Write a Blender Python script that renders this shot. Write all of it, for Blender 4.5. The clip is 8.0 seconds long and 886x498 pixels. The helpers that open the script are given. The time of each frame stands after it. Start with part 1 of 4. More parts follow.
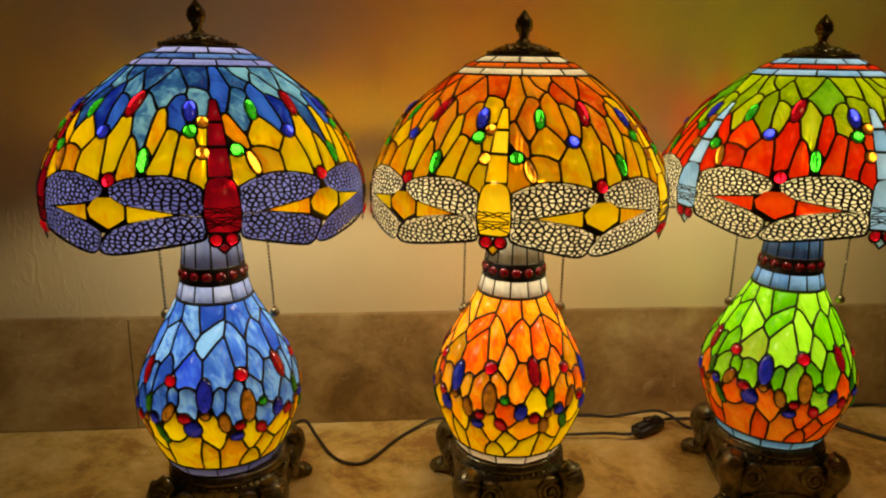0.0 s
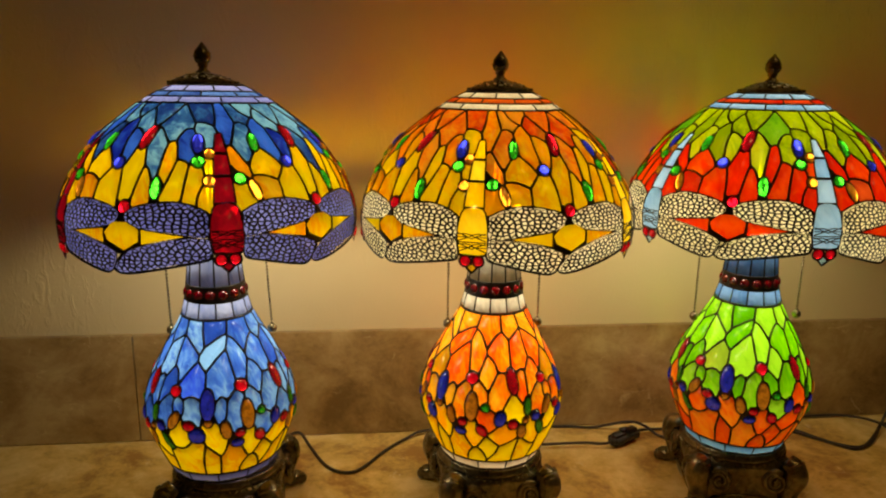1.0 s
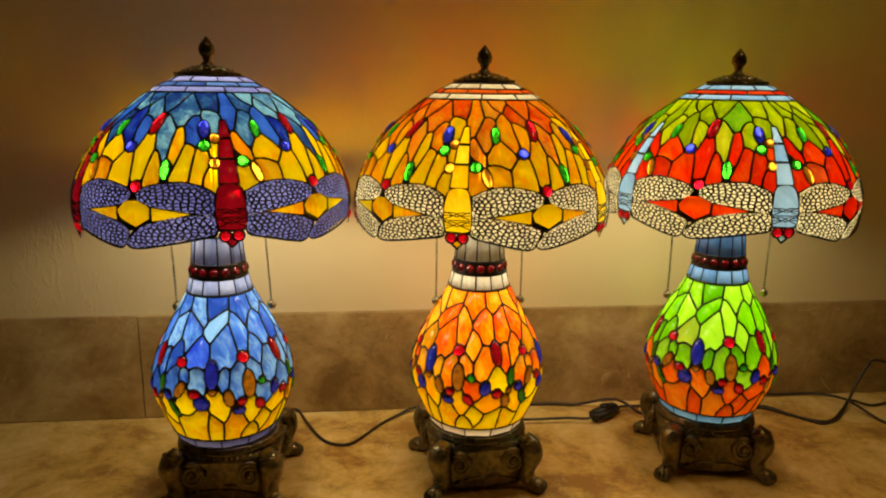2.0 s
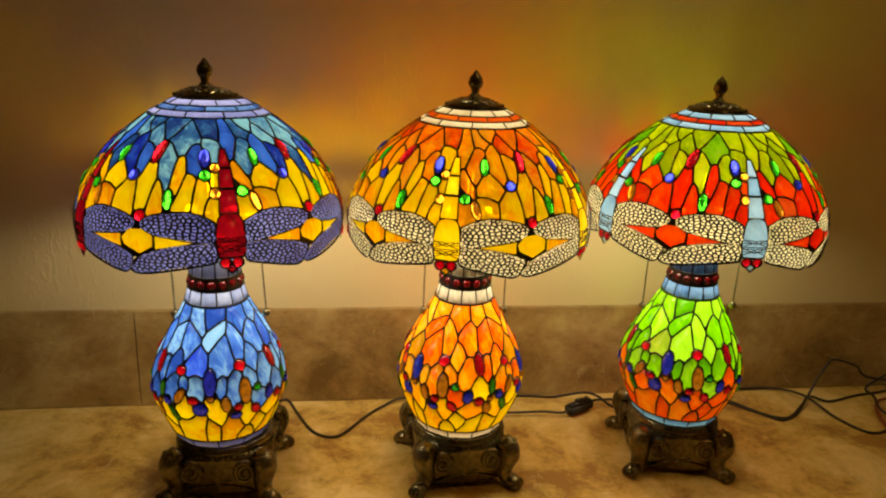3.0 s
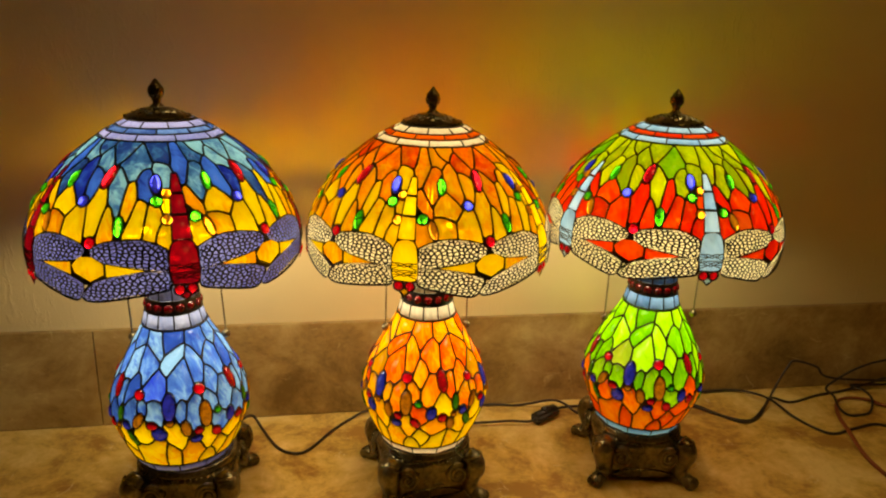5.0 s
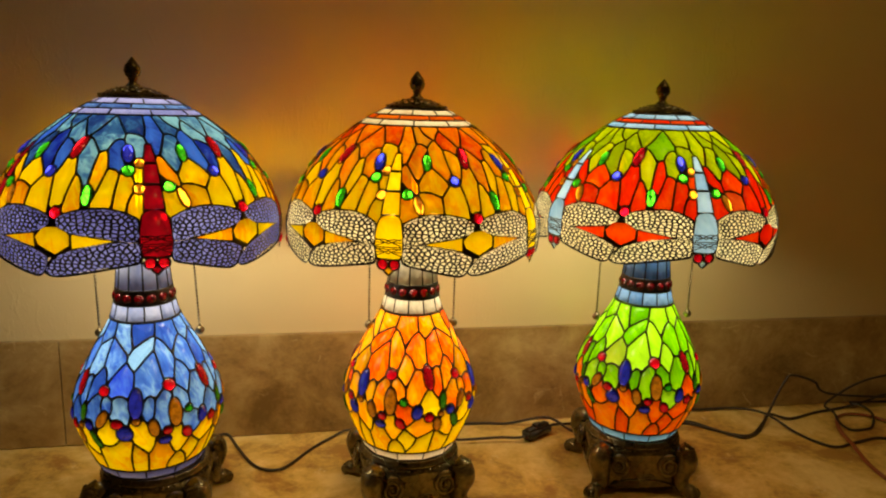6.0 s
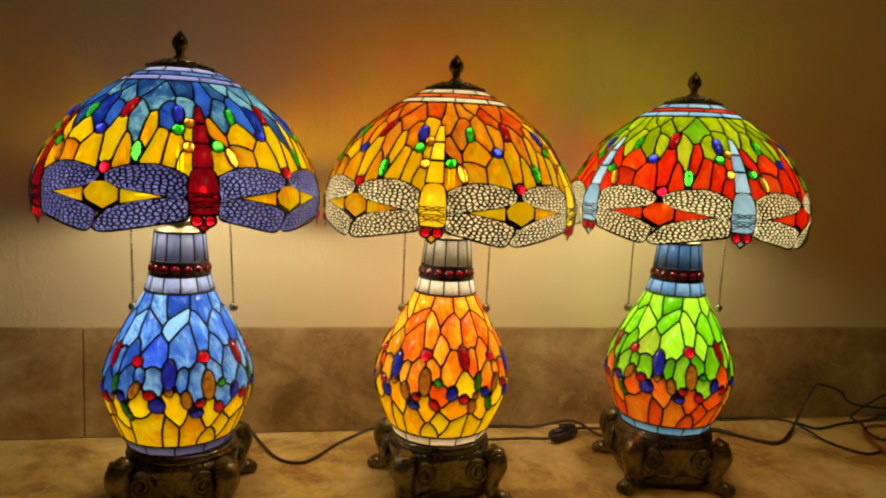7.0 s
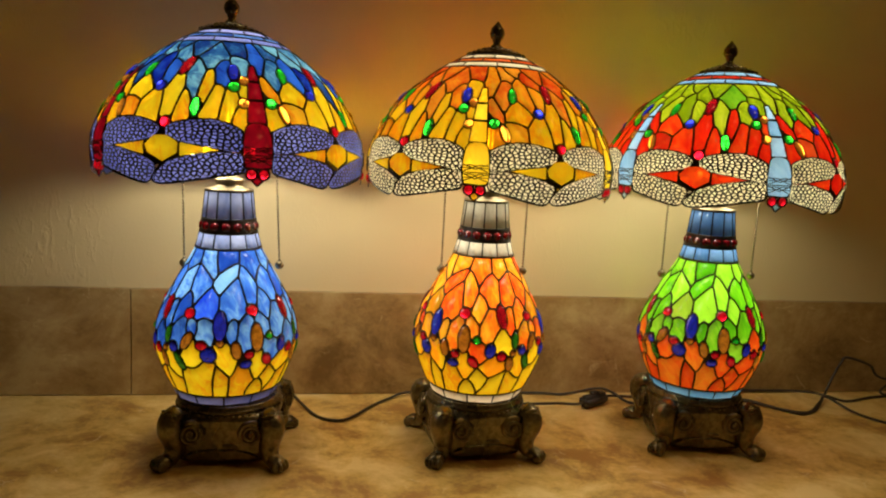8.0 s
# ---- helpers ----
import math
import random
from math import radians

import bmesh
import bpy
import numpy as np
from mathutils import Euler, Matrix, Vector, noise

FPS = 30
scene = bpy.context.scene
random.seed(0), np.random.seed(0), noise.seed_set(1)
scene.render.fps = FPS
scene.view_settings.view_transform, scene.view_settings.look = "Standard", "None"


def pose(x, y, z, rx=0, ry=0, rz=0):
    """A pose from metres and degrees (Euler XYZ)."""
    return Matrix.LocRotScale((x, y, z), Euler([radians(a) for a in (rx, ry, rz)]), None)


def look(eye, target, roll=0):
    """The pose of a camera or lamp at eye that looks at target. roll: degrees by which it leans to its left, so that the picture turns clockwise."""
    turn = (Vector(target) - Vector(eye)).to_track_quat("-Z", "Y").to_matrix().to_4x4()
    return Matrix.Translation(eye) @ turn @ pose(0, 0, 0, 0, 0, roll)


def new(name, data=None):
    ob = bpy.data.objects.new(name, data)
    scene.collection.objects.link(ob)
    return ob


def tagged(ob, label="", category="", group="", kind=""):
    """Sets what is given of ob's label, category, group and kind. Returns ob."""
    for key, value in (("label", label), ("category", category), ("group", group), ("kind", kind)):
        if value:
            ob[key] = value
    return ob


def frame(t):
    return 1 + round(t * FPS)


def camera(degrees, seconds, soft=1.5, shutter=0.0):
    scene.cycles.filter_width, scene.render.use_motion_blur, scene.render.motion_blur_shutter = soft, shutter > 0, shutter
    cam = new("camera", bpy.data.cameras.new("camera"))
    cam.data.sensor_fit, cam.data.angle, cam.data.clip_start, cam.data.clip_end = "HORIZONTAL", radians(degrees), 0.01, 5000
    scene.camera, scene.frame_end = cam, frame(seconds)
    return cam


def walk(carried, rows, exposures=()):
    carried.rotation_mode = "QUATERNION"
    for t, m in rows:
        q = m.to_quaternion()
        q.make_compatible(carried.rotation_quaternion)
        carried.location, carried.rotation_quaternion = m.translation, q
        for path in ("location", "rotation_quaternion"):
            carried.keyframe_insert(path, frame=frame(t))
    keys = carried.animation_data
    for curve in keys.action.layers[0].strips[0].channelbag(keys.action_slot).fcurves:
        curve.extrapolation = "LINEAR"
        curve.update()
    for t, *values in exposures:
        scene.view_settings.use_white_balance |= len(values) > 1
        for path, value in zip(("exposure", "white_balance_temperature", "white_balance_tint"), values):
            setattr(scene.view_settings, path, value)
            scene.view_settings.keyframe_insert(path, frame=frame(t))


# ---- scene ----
cam = camera(62.8, 8.0, soft=2.1)
PATH = [
    (0, (-0.229, -1.159, 0.624), (-0.042, 0.764, 0.106), 0.9),
    (0.5, (-0.221, -1.201, 0.627), (-0.015, 0.728, 0.142), 0.9),
    (1, (-0.226, -1.24, 0.638), (-0.018, 0.697, 0.186), 0.8),
    (1.5, (-0.223, -1.283, 0.619), (-0.012, 0.658, 0.186), 0.7),
    (2.8, (-0.236, -1.339, 0.701), (0.028, 0.564, 0.145), 2.0),
    (3, (-0.24, -1.336, 0.742), (0.032, 0.555, 0.15), 2.5),
    (3.5, (-0.242, -1.341, 0.831), (0.034, 0.546, 0.231), 2.7),
    (4, (-0.229, -1.345, 0.865), (0.087, 0.521, 0.219), 2.9),
    (4.5, (-0.219, -1.334, 0.834), (0.103, 0.53, 0.185), 2.4),
    (6, (-0.214, -1.318, 0.646), (0.172, 0.6, 0.23), 1.9),
    (6.5, (-0.239, -1.313, 0.586), (0.167, 0.617, 0.249), 2.3),
    (7, (-0.273, -1.326, 0.534), (0.124, 0.616, 0.268), 2.8),
    (7.5, (-0.294, -1.345, 0.495), (0.058, 0.603, 0.207), 3.2),
    (8, (-0.309, -1.357, 0.489), (0.039, 0.592, 0.202), 3.2),
]
walk(cam, [(t, look(eye, target, roll)) for t, eye, target, roll in PATH],
     [(0, 0.0, 7300, 6), (1.5, 0.12, 7400, 6), (3.5, 0.36, 8000, 4), (4.5, 0.38, 8800, 4), (6.5, 0.27, 7500, 6), (8, 0.26, 6400, 6)])


# ---- light ----
world = bpy.data.worlds.new("world")
scene.world = world
world.use_nodes = True
world.node_tree.nodes["Background"].inputs[0].default_value = (1.0, 0.8, 0.55, 1)
world.node_tree.nodes["Background"].inputs[1].default_value = 0.02
BULB_COLOUR = (1.0, 0.90, 0.70)
SHADE_WATTS, BASE_WATTS = 1.17, 0.82

# where the three lamps stand: place, turn of shade, of glass body, of foot
LAMPS = [
    dict(x=-0.4365, y=-0.238, shade=15.3, body=0.4, foot=-3.5, step=0.006, lift=0.004, tip=-1.2, slip=0.005, cap=-0.0050, sway=(0.003, 0.008), power=1.38),
    dict(x=-0.043, y=-0.236, shade=-18.6, body=-54.4, foot=4.5, sway=(0.0, 0.0), power=1.0),
    dict(x=0.354, y=-0.226, shade=-4.1, body=-38.6, foot=-9.0, lift=0.003, sway=(0.0, 0.0), power=1.08),
]


# ---- materials ----
class Nodes:
    """A small helper to wire a material."""

    def __init__(self, name):
        self.m = bpy.data.materials.new(name)
        self.m.use_nodes = True
        self.t = self.m.node_tree
        self.t.nodes.clear()
        self.out = self.t.nodes.new("ShaderNodeOutputMaterial")

    def add(self, kind, **values):
        n = self.t.nodes.new("ShaderNode" + kind)
        for k, v in values.items():
            if k == "p_operation":
                n.operation = v
            elif k == "p_blend":
                n.blend_type = v
            elif k == "p_feature":
                n.feature = v
            else:
                key = k.replace("_", " ")
                sock = n.inputs[int(k[1:])] if k[0] == "i" and k[1:].isdigit() else n.inputs[key]
                if isinstance(v, bpy.types.NodeSocket):
                    self.t.links.new(v, sock)
                else:
                    sock.default_value = v
        return n

    def ramp(self, fac, stops):
        n = self.add("ValToRGB", Fac=fac)
        while len(n.color_ramp.elements) < len(stops):
            n.color_ramp.elements.new(0.5)
        for e, (p, c) in zip(n.color_ramp.elements, stops):
            e.position, e.color = p, (*c, 1)
        return n.outputs[0]

    def end(self, shader):
        self.t.links.new(shader, self.out.inputs[0])
        return self.m


def glass(name, low, high, mid=None, clear=0.52, ripple=0.3, dense=0.80, opal=0.16):
    """Streaky opalescent sheet glass that lets the bulb's light through."""
    n = Nodes(name)
    co = n.add("TexCoord")
    rnd = n.add("ObjectInfo")
    turn = n.add("VectorRotate", Vector=co.outputs["Object"], Axis=(0.3, 1, 0.2), Angle=rnd.outputs["Random"])
    shift = n.add("VectorMath", i0=turn.outputs[0], i1=(0, 0, 0))
    comb = n.add("CombineXYZ", X=rnd.outputs["Random"], Y=rnd.outputs["Random"])
    far = n.add("VectorMath", p_operation="SCALE", i0=comb.outputs[0])
    far.inputs["Scale"].default_value = 37.0
    n.t.links.new(far.outputs[0], shift.inputs[1])
    mp = n.add("Mapping", Vector=shift.outputs[0], Scale=(95, 95, 26))
    streak = n.add("TexNoise", Vector=mp.outputs[0], Scale=1.0, Detail=4.0, Roughness=0.6, Distortion=1.2)
    cloud = n.add("TexNoise", Vector=shift.outputs[0], Scale=22.0, Detail=2.0)
    mixf = n.add("Math", p_operation="MULTIPLY_ADD", i0=streak.outputs[0], i1=1.5)
    n.t.links.new(cloud.outputs[0], mixf.inputs[2])
    lift = n.add("Math", p_operation="MULTIPLY_ADD", i0=rnd.outputs["Random"], i1=0.7, i2=-1.11)
    fac = n.add("Math", p_operation="ADD", i0=mixf.outputs[0], i1=lift.outputs[0])
    mid = mid or tuple((a + b) / 2 for a, b in zip(low, high))
    col = n.ramp(fac.outputs[0], [(0.15, low), (0.45, mid), (0.8, high)])
    bump = n.add("Bump", Strength=ripple, Distance=0.002, Height=streak.outputs[0])
    body = n.add("MixRGB", p_blend="MULTIPLY", Fac=1.0, Color1=col, Color2=(dense, dense, dense, 1))
    thin = n.add("Gamma", Color=col, Gamma=1.1)
    rough = n.add("Bump", Strength=min(1.0, ripple * 2.2), Distance=0.004, Height=streak.outputs[0])
    tl = n.add("BsdfTranslucent", Color=body.outputs[0], Normal=rough.outputs[0])
    df = n.add("BsdfDiffuse", Color=body.outputs[0])
    tp = n.add("BsdfTransparent", Color=thin.outputs[0])
    gl = n.add("BsdfGlossy", Color=(1, 1, 1, 1), Roughness=0.28, Normal=bump.outputs[0])
    a = n.add("MixShader", Fac=opal, i1=tl.outputs[0], i2=df.outputs[0])
    b = n.add("MixShader", Fac=clear, i1=a.outputs[0], i2=tp.outputs[0])
    c = n.add("MixShader", Fac=0.04, i1=b.outputs[0], i2=gl.outputs[0])
    return n.end(c.outputs[0])


def gem_glass(name, colour):
    """Clear pressed glass of a cabochon."""
    n = Nodes(name)
    co = n.add("TexCoord")
    noise_ = n.add("TexNoise", Vector=co.outputs["Object"], Scale=160.0, Detail=3.0)
    col = n.ramp(noise_.outputs[0], [(0.3, tuple(c * 0.45 for c in colour)), (0.7, tuple(min(1, c * 1.15) for c in colour))])
    tl = n.add("BsdfTranslucent", Color=col)
    gs = n.add("BsdfGlass", Color=col, Roughness=0.02, IOR=1.5)
    gl = n.add("BsdfGlossy", Color=(1, 1, 1, 1), Roughness=0.08)
    a = n.add("MixShader", Fac=0.5, i1=tl.outputs[0], i2=gs.outputs[0])
    b = n.add("MixShader", Fac=0.08, i1=a.outputs[0], i2=gl.outputs[0])
    return n.end(b.outputs[0])


def inner_face(name):
    n = Nodes(name)
    return n.end(n.add("BsdfTransparent", Color=(0.96, 0.96, 0.96, 1)).outputs[0])


def metal(name, dark, light, rough, metallic=0.85, scale=120.0, bump=0.3):
    n = Nodes(name)
    co = n.add("TexCoord")
    fine = n.add("TexNoise", Vector=co.outputs["Object"], Scale=scale, Detail=5.0, Roughness=0.65)
    wide = n.add("TexNoise", Vector=co.outputs["Object"], Scale=scale / 7, Detail=2.0)
    f = n.add("Math", p_operation="MULTIPLY", i0=fine.outputs[0], i1=wide.outputs[0])
    col = n.ramp(f.outputs[0], [(0.12, dark), (0.42, light)])
    r = n.add("MapRange", Value=wide.outputs[0])
    r.inputs["To Min"].default_value, r.inputs["To Max"].default_value = rough - 0.1, rough + 0.12
    bp = n.add("Bump", Strength=bump, Distance=0.001, Height=fine.outputs[0])
    p = n.add("BsdfPrincipled", Base_Color=col, Metallic=metallic, Roughness=r.outputs[0], Normal=bp.outputs[0])
    return n.end(p.outputs[0])


def marble(name, stops, vein, rough, stretch, seed):
    """Polished brown stone tile: broad clouds, streaks and pale broken veins."""
    n = Nodes(name)
    co = n.add("TexCoord")
    mp = n.add("Mapping", Vector=co.outputs["Object"], Location=(seed, seed * 0.7, seed * 0.3), Scale=stretch)
    big = n.add("TexNoise", Vector=mp.outputs[0], Scale=3.0, Detail=6.0, Roughness=0.66, Distortion=0.35)
    small = n.add("TexNoise", Vector=mp.outputs[0], Scale=26.0, Detail=6.0, Roughness=0.7, Distortion=0.6)
    f = n.add("Math", p_operation="MULTIPLY_ADD", i0=small.outputs[0], i1=0.24)
    n.t.links.new(big.outputs[0], f.inputs[2])
    col = n.ramp(f.outputs[0], stops)
    warp = n.add("MixRGB", Fac=0.12, Color1=mp.outputs[0], Color2=big.outputs[1])
    vor = n.add("TexVoronoi", p_feature="DISTANCE_TO_EDGE", Vector=warp.outputs[0], Scale=5.5)
    line = n.add("MapRange", Value=vor.outputs[0])
    line.inputs["From Max"].default_value, line.inputs["To Min"].default_value, line.inputs["To Max"].default_value = 0.022, 1.0, 0.0
    gate = n.add("TexNoise", Vector=mp.outputs[0], Scale=9.0, Detail=3.0)
    g2 = n.add("MapRange", Value=gate.outputs[0])
    g2.inputs["From Min"].default_value, g2.inputs["From Max"].default_value = 0.56, 0.70
    amt = n.add("Math", p_operation="MULTIPLY", i0=line.outputs[0], i1=g2.outputs[0])
    half = n.add("Math", p_operation="MULTIPLY", i0=amt.outputs[0], i1=0.55)
    veined = n.add("MixRGB", Fac=half.outputs[0], Color1=col, Color2=(*vein, 1))
    chip = n.add("TexVoronoi", Vector=warp.outputs[0], Scale=30.0)
    cm = n.add("MapRange", Value=chip.outputs[0])
    cm.inputs["From Min"].default_value, cm.inputs["From Max"].default_value, cm.inputs["To Min"].default_value, cm.inputs["To Max"].default_value = 0.10, 0.20, 0.5, 0.0
    cg = n.add("Math", p_operation="MULTIPLY", i0=cm.outputs[0], i1=g2.outputs[0])
    veined = n.add("MixRGB", Fac=cg.outputs[0], Color1=veined.outputs[0], Color2=(*vein, 1))
    r = n.add("MapRange", Value=small.outputs[0])
    r.inputs["To Min"].default_value, r.inputs["To Max"].default_value = rough - 0.08, rough + 0.14
    bp = n.add("Bump", Strength=0.12, Distance=0.002, Height=small.outputs[0])
    p = n.add("BsdfPrincipled", Base_Color=veined.outputs[0], Roughness=r.outputs[0], Normal=bp.outputs[0])
    return n.end(p.outputs[0])


def plaster(name, colour):
    """Painted wall with shallow trowel strokes."""
    n = Nodes(name)
    co = n.add("TexCoord")
    mp = n.add("Mapping", Vector=co.outputs["Object"], Rotation=(0, 0.7, 0), Scale=(70, 70, 26))
    stroke = n.add("TexNoise", Vector=mp.outputs[0], Scale=1.0, Detail=5.0, Roughness=0.6, Distortion=0.8)
    patch = n.add("TexNoise", Vector=co.outputs["Object"], Scale=3.5, Detail=3.0)
    grain = n.add("TexNoise", Vector=co.outputs["Object"], Scale=220.0, Detail=2.0)
    ridge = n.add("MapRange", Value=stroke.outputs[0])
    ridge.inputs["From Min"].default_value, ridge.inputs["From Max"].default_value = 0.50, 0.70
    pm = n.add("MapRange", Value=patch.outputs[0])
    pm.inputs["From Min"].default_value, pm.inputs["From Max"].default_value = 0.46, 0.70
    rp = n.add("Math", p_operation="MULTIPLY", i0=ridge.outputs[0], i1=pm.outputs[0])
    h = n.add("Math", p_operation="MULTIPLY_ADD", i0=grain.outputs[0], i1=0.25)
    n.t.links.new(rp.outputs[0], h.inputs[2])
    col = n.ramp(patch.outputs[0], [(0.3, tuple(c * 0.9 for c in colour)), (0.7, colour)])
    bp = n.add("Bump", Strength=0.4, Distance=0.003, Height=h.outputs[0])
    p = n.add("BsdfPrincipled", Base_Color=col, Roughness=0.62, Normal=bp.outputs[0])
    return n.end(p.outputs[0])


def plain(name, colour, rough=0.5, bump=0.1, scale=300.0):
    n = Nodes(name)
    co = n.add("TexCoord")
    g = n.add("TexNoise", Vector=co.outputs["Object"], Scale=scale, Detail=3.0)
    col = n.ramp(g.outputs[0], [(0.3, tuple(c * 0.8 for c in colour)), (0.7, colour)])
    bp = n.add("Bump", Strength=bump, Distance=0.001, Height=g.outputs[0])
    p = n.add("BsdfPrincipled", Base_Color=col, Roughness=rough, Normal=bp.outputs[0])
    return n.end(p.outputs[0])


LEAD = metal("lead_came", (0.012, 0.010, 0.008), (0.06, 0.05, 0.035), 0.42, 0.75, 400.0, 0.4)
BRONZE = metal("dark_bronze", (0.045, 0.036, 0.019), (0.32, 0.26, 0.14), 0.27, 0.8, 110.0, 0.55)
BRASS = metal("aged_brass", (0.16, 0.125, 0.07), (0.42, 0.34, 0.20), 0.40, 0.95, 260.0, 0.15)
CLEAR = inner_face("glass_inner_face")
CORD = plain("black_cord", (0.040, 0.028, 0.020), 0.5)
RED_CORD = plain("red_brown_cord", (0.30, 0.075, 0.03), 0.4)
PLASTIC = plain("black_plastic", (0.02, 0.018, 0.016), 0.38, 0.05)
WALL = plaster("beige_plaster", (0.70, 0.565, 0.305))
SPLASH = marble("brown_marble", [(0.44, (0.18, 0.105, 0.036)), (0.60, (0.35, 0.225, 0.085)), (0.80, (0.52, 0.39, 0.18))], (0.70, 0.56, 0.30), 0.34, (2.4, 2.4, 2.8), 3.1)
COUNTER = marble("ochre_marble", [(0.50, (0.40, 0.21, 0.055)), (0.62, (0.70, 0.475, 0.14)), (0.76, (0.88, 0.66, 0.29))], (0.92, 0.82, 0.58), 0.3, (2.7, 2.9, 2.7), 7.7)
GROUT = plain("grout", (0.52, 0.43, 0.30), 0.8)
ROOM = plain("room_paint", (0.42, 0.36, 0.27), 0.8, 0.1, 40.0)

# glass colours of each lamp: U upper leaves, V their accent, M band above the wings, N its accent, K insect body,
# R rim rings, Q middle ring, W wings, S snout, A body leaves, B their accent, Y petals at the foot, T neck, Z foot ring
YELLOW = glass("yellow_glass", (0.95, 0.36, 0.006), (1.0, 0.74, 0.014), (1.0, 0.63, 0.008), clear=0.64, dense=1.0)
PETAL = glass("golden_glass", (0.95, 0.34, 0.006), (1.0, 0.72, 0.014), (1.0, 0.60, 0.008), clear=0.16, dense=0.9)
AMBER = glass("amber_glass", (0.90, 0.20, 0.008), (1.0, 0.58, 0.02), (0.98, 0.38, 0.01), clear=0.64, dense=0.95)
PALETTES = [
    dict(U=glass("teal_glass", (0.008, 0.035, 0.22), (0.20, 0.52, 0.75), (0.03, 0.15, 0.42), clear=0.2, dense=0.55), V=glass("cobalt_glass", (0.004, 0.015, 0.32), (0.03, 0.15, 0.80), clear=0.2, dense=0.55),
         M=YELLOW, N=AMBER, K=glass("ruby_glass", (0.15, 0.0, 0.008), (0.36, 0.003, 0.014)), R=glass("periwinkle_glass", (0.14, 0.17, 0.48), (0.26, 0.29, 0.66), clear=0.12, dense=0.85),
         Q=glass("navy_glass", (0.02, 0.06, 0.28), (0.08, 0.18, 0.5), clear=0.12, dense=0.85), W=glass("violet_wing_glass", (0.11, 0.12, 0.42), (0.22, 0.24, 0.66), clear=0.10, dense=0.9),
         S=glass("ruby_snout_glass", (0.3, 0.0, 0.01), (0.5, 0.01, 0.02)), A=glass("sky_blue_glass", (0.015, 0.07, 0.50), (0.20, 0.45, 0.88), (0.05, 0.18, 0.74), clear=0.2, ripple=0.5),
         B=glass("bright_blue_glass", (0.005, 0.03, 0.85), (0.06, 0.20, 1.0), clear=0.2), Y=PETAL, D=YELLOW, T=glass("lilac_blue_glass", (0.30, 0.38, 0.75), (0.48, 0.55, 0.88), clear=0.06, dense=1.0, opal=0.28), Z=glass("lavender_glass", (0.24, 0.24, 0.66), (0.38, 0.38, 0.80))),
    dict(U=glass("orange_glass", (0.78, 0.055, 0.006), (1.0, 0.42, 0.025), (0.92, 0.20, 0.012), clear=0.68, dense=1.0), V=AMBER,
         M=YELLOW, N=AMBER, K=glass("lemon_glass", (0.95, 0.52, 0.008), (1.0, 0.72, 0.03), clear=0.2, dense=1.0), R=glass("cream_glass", (0.50, 0.42, 0.28), (0.70, 0.62, 0.44), clear=0.12, dense=0.85),
         Q=glass("tangerine_glass", (0.8, 0.10, 0.01), (0.95, 0.22, 0.02)), W=glass("white_wing_glass", (0.82, 0.74, 0.46), (0.98, 0.92, 0.64), clear=0.10, dense=0.98),
         S=glass("yellow_snout_glass", (0.9, 0.45, 0.01), (1.0, 0.6, 0.02)), A=glass("fire_orange_glass", (0.90, 0.07, 0.006), (1.0, 0.46, 0.02), (0.98, 0.21, 0.008), clear=0.2, ripple=0.4),
         B=AMBER, Y=PETAL, C=YELLOW, T=glass("milk_glass", (0.58, 0.54, 0.42), (0.78, 0.75, 0.62), clear=0.06, dense=1.0, opal=0.28), Z=glass("ivory_glass", (0.80, 0.68, 0.46), (0.95, 0.86, 0.64), clear=0.15, dense=1.0)),
    dict(U=glass("lime_glass", (0.30, 0.46, 0.005), (0.72, 0.85, 0.03), (0.48, 0.66, 0.008), clear=0.60, dense=1.0), L=glass("leaf_glass", (0.10, 0.42, 0.01), (0.30, 0.70, 0.02)),
         M=glass("scarlet_glass", (0.80, 0.012, 0.004), (1.0, 0.09, 0.008), (0.92, 0.03, 0.004), clear=0.52, dense=1.0), N=glass("vermilion_glass", (0.85, 0.02, 0.006), (1.0, 0.12, 0.02)),
         K=glass("pale_blue_glass", (0.20, 0.44, 0.78), (0.36, 0.60, 0.90), clear=0.12, dense=0.85), R=glass("powder_blue_glass", (0.16, 0.36, 0.64), (0.28, 0.48, 0.74), clear=0.12, dense=0.85),
         Q=glass("red_ring_glass", (0.8, 0.02, 0.006), (0.95, 0.10, 0.02)), W=glass("cream_wing_glass", (0.88, 0.76, 0.44), (1.0, 0.92, 0.60), clear=0.10, dense=0.98),
         S=glass("ice_blue_glass", (0.3, 0.5, 0.6), (0.5, 0.7, 0.75)), A=glass("apple_green_glass", (0.10, 0.44, 0.006), (0.34, 0.74, 0.03), (0.18, 0.57, 0.008), clear=0.2, ripple=0.5),
         B=glass("yellow_green_glass", (0.35, 0.62, 0.02), (0.55, 0.85, 0.06)), Y=glass("coral_glass", (0.95, 0.07, 0.006), (1.0, 0.26, 0.015), (0.98, 0.13, 0.008), clear=0.2),
         T=glass("cornflower_glass", (0.10, 0.26, 0.62), (0.20, 0.40, 0.78), clear=0.06, dense=1.0, opal=0.28), Z=glass("azure_glass", (0.12, 0.36, 0.80), (0.25, 0.54, 0.9), clear=0.2, dense=1.0)),
]
for p in PALETTES:
    # C: leaf above the insect's tail, D: leaf beside it, L: broad crown leaf, E: high petal of the body
    for code, like in (("V", "U"), ("C", "U"), ("L", "U"), ("D", "M" if p is PALETTES[2] else "U"), ("E", "A" if p is PALETTES[0] else "Y")):
        p.setdefault(code, p[like])
